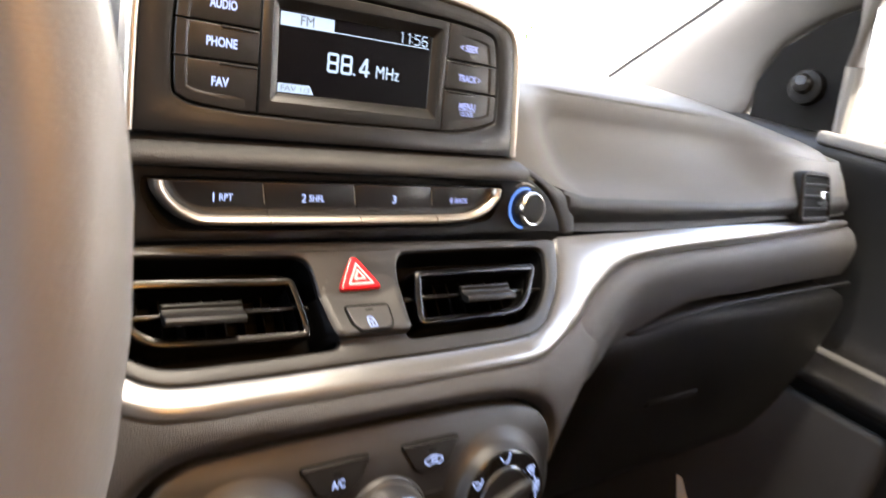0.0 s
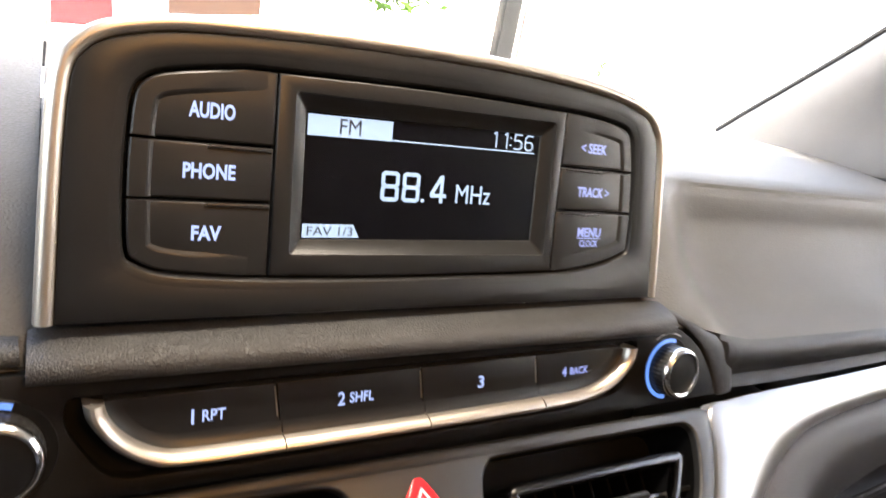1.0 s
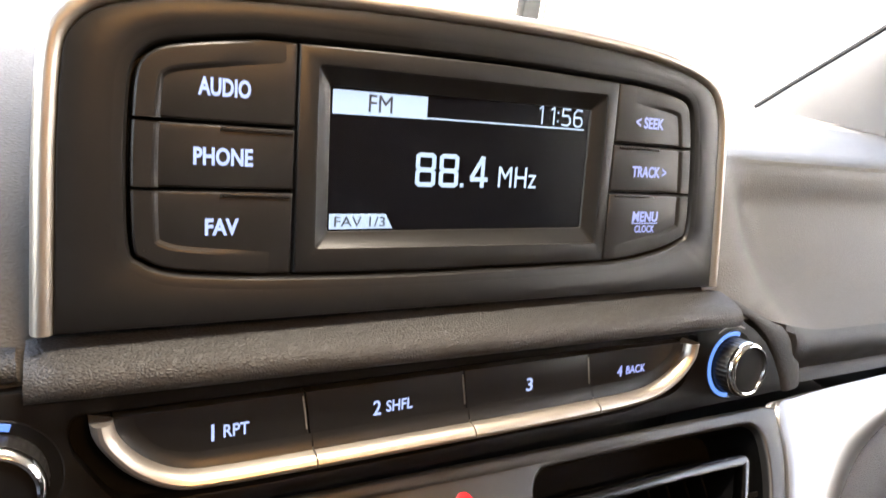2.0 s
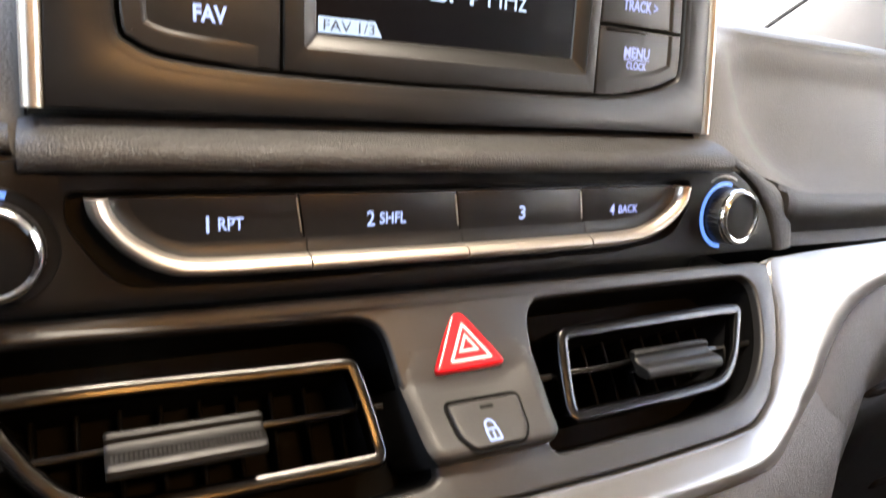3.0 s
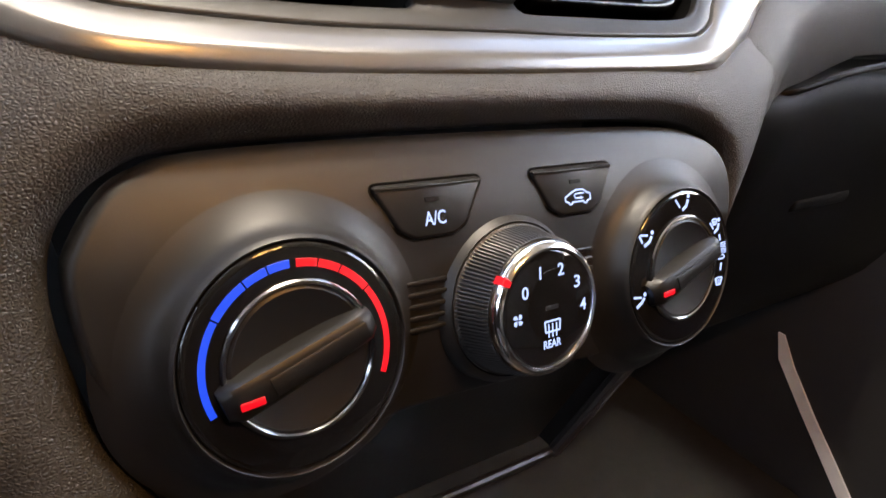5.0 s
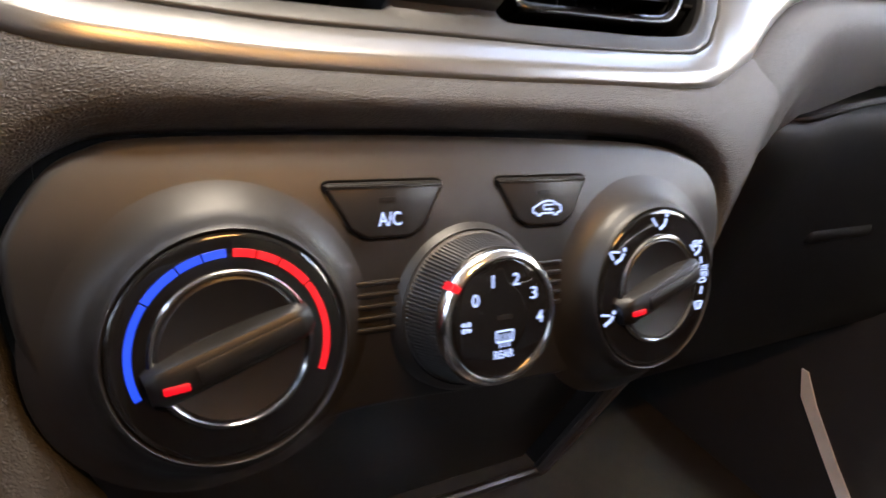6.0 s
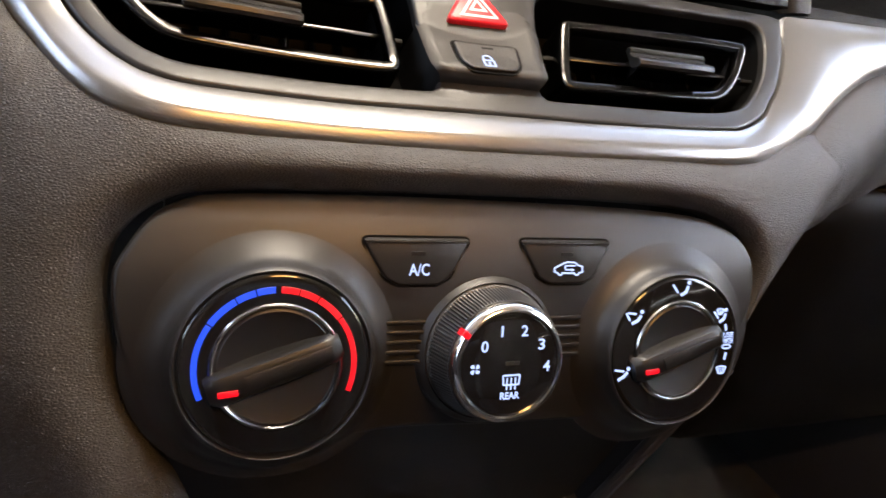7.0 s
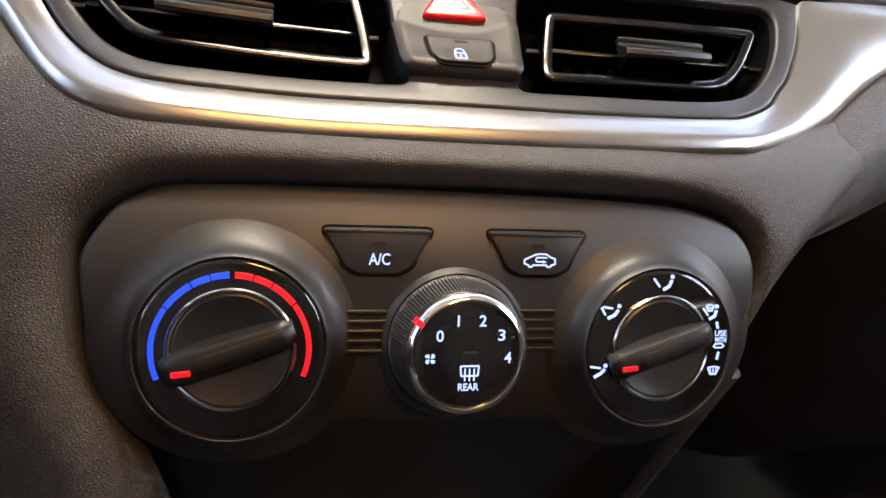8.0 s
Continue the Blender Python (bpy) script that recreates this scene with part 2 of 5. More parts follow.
def slab(outline, w0, w1, bev=0.6, seg=3, bm=None, dome=0.0):
    """A plate in mm with rounded front edges."""
    bm = bm or bmesh.new()
    outline = ccw(outline)
    rings = [ring_verts(bm, inset(outline, d) if d else outline, w) for d, w in bevel_steps(w0, w1, bev, seg)]
    for a, b in zip(rings, rings[1:]):
        bridge(bm, a, b)
    bm.faces.new(rings[0][::-1])
    if dome:
        top = ccw(inset(outline, bev))
        c = [sum(p[0] for p in top) / len(top), sum(p[1] for p in top) / len(top)]
        prev = rings[-1]
        for s in (0.85, 0.6, 0.3):
            cur = ring_verts(bm, [(c[0] + (p[0] - c[0]) * s, c[1] + (p[1] - c[1]) * s) for p in top], w1 + dome * (1 - s * s))
            bridge(bm, prev, cur)
            prev = cur
        bm.faces.new(prev)
    else:
        bm.faces.new(rings[-1])
    return bm


def plate(outer, holes, w0, w1, bev=0.6, hole_bev=None, seg=3, hole_back=None):
    """A plate with openings through it."""
    bm = bmesh.new()
    edges = []
    hole_bev = bev if hole_bev is None else hole_bev
    for k, loop in enumerate([outer, *holes]):
        loop = ccw(loop)
        sign, bv = (1, bev) if k == 0 else (-1, hole_bev)
        back = w0 if k == 0 or hole_back is None else hole_back
        rings = [ring_verts(bm, inset(loop, d * sign) if d else loop, w) for d, w in bevel_steps(back, w1, bv, seg)]
        for a, b in zip(rings, rings[1:]):
            bridge(bm, a, b)
        last = rings[-1]
        for i in range(len(last)):
            edges.append(bm.edges.get((last[i], last[(i + 1) % len(last)])))
    bmesh.ops.triangle_fill(bm, use_beauty=True, use_dissolve=False, edges=edges)
    return bm


def band(outer_rings, closed=True):
    """A surface through rings of 3D points in mm that all have the same count."""
    bm = bmesh.new()
    rings = [ring_verts(bm, r) for r in outer_rings]
    for a, b in zip(rings, rings[1:]):
        bridge(bm, a, b, closed)
    return bm


def frame_band(outline, profile, closed=True):
    """A bar along an outline; profile: (inset, height) pairs round the bar."""
    outline = ccw(outline) if closed else outline
    rings = []
    for d, w in profile:
        q = inset(outline, d) if closed else outline
        rings.append([(p[0], p[1], w) for p in q])
    return band(rings)


def circle(cx, cy, r, n=64, a0=0.0, a1=360.0):
    full = abs(a1 - a0) >= 359.9
    m = n if full else n + 1
    return [(cx + r * math.cos(radians(a0 + (a1 - a0) * k / n)), cy + r * math.sin(radians(a0 + (a1 - a0) * k / n))) for k in range(m)]


def turned(cx, cy, profile, n=72, cap0=False, cap1=True, knurl=None):
    """A turned body: profile of (radius, height); knurl: (first, last row, depth)."""
    bm = bmesh.new()
    rings = []
    for k, (r, w) in enumerate(profile):
        pts = []
        for i in range(n):
            rr = r
            if knurl and knurl[0] <= k <= knurl[1] and (i // 2) % 2:
                rr = r - knurl[2]
            a = 2 * math.pi * i / n
            pts.append((cx + rr * math.cos(a), cy + rr * math.sin(a)))
        rings.append(ring_verts(bm, pts, w))
    for a, b in zip(rings, rings[1:]):
        bridge(bm, a, b)
    if cap0:
        bm.faces.new(rings[0][::-1])
    if cap1:
        bm.faces.new(rings[-1])
    return bm


def arc_slab(cx, cy, r0, r1, a0, a1, w0, w1, n=40):
    pts = circle(cx, cy, r1, n, a0, a1) + circle(cx, cy, r0, n, a0, a1)[::-1]
    return slab(pts, w0, w1, 0.05, 1)


def bars(segments, width, w0, w1):
    """Strokes of one width drawn as flat bars, in one mesh."""
    bm = bmesh.new()
    for a, b in segments:
        a, b = Vector(a), Vector(b)
        d = (b - a).normalized() if (b - a).length > 0 else Vector((1, 0))
        s = Vector((-d.y, d.x)) * (width / 2)
        slab([tuple(a - s - d * width * 0.3), tuple(b - s + d * width * 0.3), tuple(b + s + d * width * 0.3), tuple(a + s - d * width * 0.3)], w0, w1, width * 0.1, 1, bm)
    return bm


def stroke(points, width, w0, w1, closed=False):
    pts = list(points) + ([points[0]] if closed else [])
    return bars(list(zip(pts, pts[1:])), width, w0, w1)


def write(text, cx, cy, w, height, mat, parent, name="lettering", width=None, shear=0.0, label="", bold=0.0):
    """Lettering laid on a face: capitals of the height given, fitted to the width."""
    cu = bpy.data.curves.new(name, "FONT")
    cu.body = text
    cu.align_x, cu.align_y = "CENTER", "CENTER"
    cu.size = height * MM / 0.69
    cu.extrude = 0.00006
    cu.shear = shear
    cu.offset = bold * MM
    cu.resolution_u = 3
    tmp = bpy.data.objects.new(name, cu)
    scene.collection.objects.link(tmp)
    dg = bpy.context.evaluated_depsgraph_get()
    me = bpy.data.meshes.new_from_object(tmp.evaluated_get(dg))
    bpy.data.objects.remove(tmp)
    xs = [v.co.x for v in me.vertices]
    ys = [v.co.y for v in me.vertices]
    k = (width * MM / (max(xs) - min(xs))) if width else 1.0
    mx, my = (max(xs) + min(xs)) / 2, (max(ys) + min(ys)) / 2
    for v in me.vertices:
        v.co = ((v.co.x - mx) * k + cx * MM, v.co.y - my + cy * MM, v.co.z + w * MM)
    me.materials.clear()
    me.materials.append(mat)
    ob = new(name, me)
    ob.parent = parent
    if label:
        ob["label"] = label
    return ob


def tube(path, radius, seg=12, closed=False):
    """A round bar in metres along 3D points; radius a number or one per point."""
    bm = bmesh.new()
    pts = [Vector(p) for p in path]
    n = len(pts)
    rings = []
    up = Vector((0, 0, 1))
    for i, p in enumerate(pts):
        d = (pts[(i + 1) % n] - pts[i - 1]) if closed or 0 < i < n - 1 else (pts[1] - pts[0] if i == 0 else pts[-1] - pts[-2])
        d.normalize()
        s = d.cross(up)
        s = d.cross(Vector((1, 0, 0))) if s.length < 1e-3 else s
        s.normalize()
        t = s.cross(d)
        r = radius[i] if isinstance(radius, (list, tuple)) else radius
        rings.append([bm.verts.new(p + (s * math.cos(2 * math.pi * k / seg) + t * math.sin(2 * math.pi * k / seg)) * r) for k in range(seg)])
    for i in range(n if closed else n - 1):
        bridge(bm, rings[i], rings[(i + 1) % n])
    if not closed:
        bm.faces.new(rings[0][::-1])
        bm.faces.new(rings[-1])
    return bm


def sheet(rows):
    """A surface in metres through rows of 3D points of one count."""
    bm = bmesh.new()
    vs = [[bm.verts.new(p) for p in r] for r in rows]
    for a, b in zip(vs, vs[1:]):
        bridge(bm, a, b, False)
    return bm


def solid_sheet(rows, thick):
    """A sheet with thickness, pushed away from its face along the normals."""
    bm = sheet(rows)
    bmesh.ops.recalc_face_normals(bm, faces=bm.faces)
    bmesh.ops.solidify(bm, geom=bm.faces[:], thickness=thick)
    return bm


def block(x0, y0, z0, x1, y1, z1, bev=0.01, seg=2):
    bm = bmesh.new()
    bmesh.ops.create_cube(bm, size=1.0)
    for v in bm.verts:
        v.co = ((x0 + x1) / 2 + v.co.x * (x1 - x0), (y0 + y1) / 2 + v.co.y * (y1 - y0), (z0 + z1) / 2 + v.co.z * (z1 - z0))
    if bev:
        bmesh.ops.bevel(bm, geom=bm.edges[:], offset=bev, segments=seg, profile=0.5, affect="EDGES")
    return bm


def at(frame_m, x, y, w=0.0):
    """A place in metres from a panel's own millimetres."""
    return frame_m @ Vector((x * MM, y * MM, w * MM))


def smooth(a, b, x):
    t = min(1, max(0, (x - a) / (b - a)))
    return t * t * (3 - 2 * t)


def bow(u, v):
    """How far the vent fascia swells from its plane, in mm: along its foot and towards the driver."""
    foot = max(0.0, (-10 - v) / 37) ** 1.3 * 10 * (1 - smooth(95, 150, u))
    return foot + 4.5 * smooth(45, 115, -u)


def vent_at(u, v, w=0.0):
    return at(FV, u, v, w + bow(u, v))


def bowed(ob):
    """Bends a part that was laid out flat on the vent fascia."""
    for v in ob.data.vertices:
        v.co.z += bow(v.co.x / MM, v.co.y / MM) * MM
    return ob


# ---------------------------------------------------------------- outside
def outside():
    bm = bmesh.new()
    bmesh.ops.create_grid(bm, x_segments=8, y_segments=8, size=400)
    g = link("ground", bm, CONCRETE)
    tagged(g, "pale sunlit concrete paving round the car", "ground", kind="structure")
    # white building ahead and to the passenger's side
    for name, box in (("backdrop_ahead", (-30, 34, 0, 40, 35, 16)), ("backdrop_side", (24, -30, 0, 25, 36, 12))):
        b = link(name, block(*box, 0.05), WHITEWALL)
        tagged(b, "bright white rendered building in the distance", "building", kind="structure")
    wall = link("wall_parapet", block(6.0, 11.3, 0.0, 14.5, 11.5, 1.02, 0.02), WHITEWALL)
    tagged(wall, "low white rendered parapet ahead of the car", "wall", kind="structure")
    post = thing("steel_post", Matrix.Translation((8.0, 12.0, 0)), "dark painted steel post with a pale conduit", "post")
    part("shaft", block(-0.20, -0.15, 0, 0.20, 0.15, 6.0, 0.02), POSTMAT, post)
    part("conduit", block(0.38, -0.06, 0.0, 0.50, 0.02, 5.2, 0.02), CONDUIT, post, "pale conduit")
    part("foot", block(-0.36, -0.22, 0, 0.36, 0.22, 0.10, 0.02), POSTMAT, post)
    aw = thing("awning", Matrix.Translation((0.26, 12.0, 0.0)), "small red cloth awning on thin posts", "awning")
    rows = [[(-0.42 + 0.84 * i / 10, -0.5 + 1.0 * j / 6, 0.34 + 0.12 * j + 0.10 * math.sin(math.pi * (0.15 + 0.5 * i / 10))) for i in range(11)] for j in range(5)]
    part("canopy", solid_sheet(rows, 0.03), REDROOF, aw)
    for sx in (-0.38, 0.38):
        part("pole", tube([(sx, 0, 0), (sx, 0, 0.62)], 0.02), WHITEWALL, aw)
    sb = thing("sign_board", Matrix.Translation((2.22, 12.0, 0)), "pale beige sign board on two white posts", "sign")
    bm = bmesh.new()
    lo = [bm.verts.new((x, -0.03, z)) for x, z in ((-0.72, 0.76), (0.72, 1.02), (0.74, 2.3), (-0.85, 2.3))]
    hi = [bm.verts.new((v.co.x, 0.03, v.co.z)) for v in lo]
    bm.faces.new(lo)
    bm.faces.new(hi[::-1])
    bridge(bm, lo, hi)
    part("board", bm, BEIGE, sb)
    for sx in (-0.7, 0.6):
        part("post", tube([(sx, 0.05, 0), (sx, 0.05, 1.6)], 0.03), WHITEWALL, sb)
    rng = random.Random(4)
    for name, lab, x, y, z0, z1, wide, n, leaf in (("tree", "young green tree with an added trunk, white like the glare", 5.5, 12.5, 1.56, 2.9, 1.0, 420, 0.16), ("shrub", "small green shrub behind the parapet", 10.85, 12.0, 1.12, 1.42, 0.10, 18, 0.09)):
        tr = thing(name, Matrix.Translation((x, y, 0)), lab, name)
        # trunk added as support; its white colour melts into the outside glare
        part("trunk", tube([(0, 0, 0), (0.02, 0, z1 * 0.5), (0, 0.02, z1 * 0.9)], [0.05, 0.04, 0.015], 8), WHITEWALL, tr)
        bm = bmesh.new()
        for k in range(n):
            c = Vector((rng.uniform(-wide, wide), rng.uniform(-wide, wide) * 0.5, rng.uniform(z0, z1)))
            c.z += 0.25 * abs(c.x)
            a1 = Euler((rng.uniform(-1, 1), rng.uniform(-1, 1), rng.uniform(0, 6.3))).to_matrix()
            q = [c + a1 @ Vector(v) * leaf for v in ((0, -1, 0), (0.35, 0, 0.1), (0, 1, 0), (-0.35, 0, 0.1))]
            bm.faces.new([bm.verts.new(v) for v in q])
        part("crown", bm, LEAF, tr)


outside()


# ---------------------------------------------------------------- cabin shell
def lathe_rows(profile, xs):
    return [[(x, y, z) for y, z in profile] for x in xs]


def cabin():
    tagged(link("floor", block(-0.72, -1.9, 0.34, 0.72, 0.50, 0.36, 0.0), CARPET), "black carpet on the car floor", "floor", kind="structure")
    prof = [(0.10, 1.32), (0.0, 1.375), (-0.3, 1.44), (-0.8, 1.46), (-1.4, 1.42), (-1.8, 1.32)]
    rows = []
    for x in (-0.62, -0.56, -0.4, -0.2, 0, 0.2, 0.4, 0.56, 0.62):
        drop = 0.10 * (abs(x) / 0.62) ** 4
        rows.append([(x, y, z - drop) for y, z in prof])
    tagged(link("ceiling", solid_sheet(rows, 0.02), HEADLINER), "pale grey fabric headliner", "headliner", kind="structure")
    # unseen, raised almost to the roof to shut out light from behind
    tagged(link("wall_rear", block(-0.74, -1.92, 0.34, 0.74, -1.88, 1.36, 0.01), CLOTH), "unseen rear wall closed up to block light", "trim", kind="structure")
    # sides: door lining, rails, and unseen solid quarters added to block light
    for sx, nm in ((1, "right"), (-1, "left")):
        x0, x1 = sorted((sx * 0.70, sx * 0.76))
        y1 = 0.50
        tagged(link("wall_" + nm, block(x0, -1.9, 0.34, x1, y1, 1.00, 0.008), DOOR), "dark plastic lining under the side windows", "door lining", kind="structure")
        x2, x3 = sorted((sx * 0.60, sx * 0.72))
        tagged(link("wall_quarter_" + nm, block(x2, -1.9, 1.00, x3, -0.62 if sx > 0 else -0.50, 1.40, 0.02), CLOTH), "unseen solid quarter added to block light behind the front window", "trim", kind="structure")
        path = [(sx * 0.72, 0.52, 1.02), (sx * 0.715, 0.42, 1.085), (sx * 0.695, 0.30, 1.175), (sx * 0.665, 0.16, 1.275), (sx * 0.63, 0.05, 1.34), (sx * 0.60, -0.3, 1.39), (sx * 0.60, -1.0, 1.40), (sx * 0.62, -1.7, 1.30)]
        if sx < 0:
            tagged(link("pillar_left", tube(spline(path, 5), 0.045, 12), PILLAR), "pale grey windscreen pillar and roof rail", "pillar trim", kind="structure")
            tagged(link("wall_front_left", block(-0.76, 0.12, 0.34, -0.70, 0.50, 1.02, 0.01), DOOR), "dark side panel ahead of the driver door opening", "trim", kind="structure")
            tagged(link("sill_left", block(-0.80, -0.75, 0.30, -0.68, 0.2, 0.40, 0.02), DOOR), "dark door sill", "sill", kind="structure")
    tagged(link("firewall", block(-0.74, 0.44, 0.34, 0.74, 0.50, 0.98, 0.0), CARPET), "black carpeted bulkhead behind the dashboard", "bulkhead", kind="structure")


cabin()


# unseen seats, set close behind and dark to cut light from the rear
def seat(sx):
    s = thing("leather_chair", Matrix.Translation((sx, -0.62, 0.36)), "charcoal grey leather front car seat", "seat", "front seats")
    part("cushion", block(-0.25, -0.25, 0.12, 0.25, 0.28, 0.30, 0.06, 4), CHARCOAL, s)
    back = block(-0.24, -0.40, 0.26, 0.24, -0.24, 0.86, 0.06, 4)
    part("backrest", back, CHARCOAL, s)
    part("headrest", block(-0.13, -0.42, 0.90, 0.13, -0.32, 1.04, 0.04, 4), CHARCOAL, s)
    for px in (-0.07, 0.07):
        part("headrest_post", tube([(px, -0.36, 0.84), (px, -0.37, 0.93)], 0.006), CHROME, s)
    part("base", block(-0.22, -0.22, 0.0, 0.22, 0.22, 0.12, 0.02), BLACK, s)


seat(-0.37)
seat(0.37)


# unseen housing made up for the overhead fill lamps
def roof_console():
    t = thing("roof_console", Matrix.Translation((0, -0.045, 1.34)), "pale unseen roof console added to hold two overhead fill lamps", "roof console")
    part("body", block(-0.12, -0.08, 0.002, 0.12, 0.10, 0.06, 0.015, 3), HEADLINER, t)
    for sx in (-0.055, 0.055):
        part("lens", block(sx - 0.037, -0.025, -0.003, sx + 0.037, 0.025, 0.004, 0.002, 2), LAMP_LENS, t, "lit lens of the added fill lamp")


roof_console()


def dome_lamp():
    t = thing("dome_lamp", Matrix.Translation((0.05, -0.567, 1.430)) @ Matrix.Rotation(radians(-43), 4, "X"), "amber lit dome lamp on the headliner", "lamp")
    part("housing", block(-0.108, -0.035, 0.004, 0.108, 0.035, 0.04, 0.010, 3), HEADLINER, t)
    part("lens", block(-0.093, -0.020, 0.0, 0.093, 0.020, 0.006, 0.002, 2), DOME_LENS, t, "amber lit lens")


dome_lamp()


def windscreen():
    w = thing("window_1", Matrix.Identity(4), "clear windscreen seen against the bright sky", "windscreen", kind="structure")
    rows = [[(x * k, y + 0.05 * (1 - (x / 0.7) ** 2), z) for x in (-0.70, -0.5, -0.25, 0, 0.25, 0.5, 0.70)] for k, y, z in ((1.0, 0.50, 1.03), (0.95, 0.30, 1.18), (0.9, 0.10, 1.325))]
    g = part("pane", solid_sheet(rows, 0.005), GLASS, w)
    g.visible_shadow = False
    part("black_border", solid_sheet([[(x, y + 0.05 * (1 - (x / 0.7) ** 2), z) for x in (-0.72, -0.5, -0.25, 0, 0.25, 0.5, 0.72)] for y, z in ((0.505, 1.026), (0.53, 1.0))], 0.004), RUBBER, w)


windscreen()


# ---------------------------------------------------------------- dashboard
dash = thing("dashboard", Matrix.Translation((0, 0, 0.9)), "black and grey soft-touch dashboard with silver trim", "dashboard")
DASH_INV = Matrix.Translation((0, 0, -0.9))


def dash_part(name, bm, mat, label=""):
    bmesh.ops.transform(bm, matrix=DASH_INV, verts=bm.verts)
    return part(name, bm, mat, dash, label)


def passenger_pad():
    plain = [(-0.0035, 0.9535), (-0.0010, 0.9585), (-0.0050, 0.9660), (-0.0060, 0.9770), (-0.0020, 0.9880), (0.0040, 1.0010), (0.0100, 1.0110), (0.0160, 1.0200), (0.0220, 1.0280), (0.0310, 1.0350), (0.0460, 1.0400), (0.0850, 1.0455), (0.2500, 1.0500), (0.5000, 1.0400)]
    scoop = [(-0.0035, 0.9535), (0.0000, 0.9585), (-0.0045, 0.9655), (-0.0055, 0.9725), (0.0000, 0.9770), (0.0230, 0.9835), (0.0430, 0.9965), (0.0540, 1.0095), (0.0590, 1.0200), (0.0600, 1.0305), (0.0640, 1.0385), (0.0850, 1.0440), (0.2500, 1.0495), (0.5000, 1.0400)]
    rows = []
    xs = [0.104, 0.1145, 0.122, 0.13, 0.138, 0.146, 0.154, 0.163, 0.173, 0.185, 0.2, 0.22, 0.25, 0.29, 0.34, 0.39, 0.43, 0.45, 0.465, 0.48, 0.5, 0.53, 0.56, 0.60, 0.64, 0.70]
    for x in xs:
        s = smooth(0.122, 0.195, x) * (1 - smooth(0.40, 0.50, x))
        row = []
        for k, (p, q) in enumerate(zip(plain, scoop)):
            y, z = p[0] + (q[0] - p[0]) * s, p[1] + (q[1] - p[1]) * s
            z += 0.014 * smooth(0.2, 0.6, x) * max(0, 1 - k / 4) if k < 4 else 0
            z -= 0.014 * smooth(0.38, 0.62, x) * (1 if 8 <= k <= 11 else 0.3 if k == 12 else 0)
            y += 0.09 * smooth(0.572, 0.69, x) * (0.4 + 0.6 * smooth(0, 9, k))
            if x < 0.163 and k < 4:
                y += 0.016 * (1 - smooth(0.150, 0.163, x))
            row.append((x, y, z))
        rows.append(row)
    rows = [spline(r, 3) for r in rows]
    cols = list(zip(*rows))
    rows = list(zip(*[spline(c, 2) for c in cols]))
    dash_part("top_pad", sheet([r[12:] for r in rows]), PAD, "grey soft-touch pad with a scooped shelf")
    # front face split off so its shade can sit in the material colour
    dash_part("pad_front", sheet([r[:13] for r in rows]), LEATHER_SHADED, "leather-grained face under the scooped shelf, shade in its colour")
    # middle, behind the radio, and the driver's side
    prof = [(0.030, 1.000), (0.034, 1.030), (0.045, 1.040), (0.085, 1.047), (0.25, 1.051), (0.5, 1.040)]
    dash_part("top_pad", sheet(lathe_rows(prof, (-0.115, 0.0, 0.115))), PAD)
    prof = [(0.012, 0.970), (-0.0030, 0.9850), (0.0020, 0.9960), (0.0200, 1.0120), (0.0480, 1.0290), (0.0850, 1.0450), (0.1300, 1.0550), (0.2000, 1.0600), (0.34, 1.056), (0.5, 1.040)]
    rows = []
    for x in (-0.1155, -0.13, -0.16, -0.2, -0.26, -0.34, -0.45, -0.6, -0.70):
        f = smooth(0.12, 0.22, -x)
        rows.append(spline([(x, y - 0.02 * f * (1 - k / 9), z - 0.028 * f * max(0, 1 - k / 3)) for k, (y, z) in enumerate(prof)], 4))
    dash_part("driver_pad", sheet(rows), PAD, "light-catching grained pad beside the instruments")


passenger_pad()


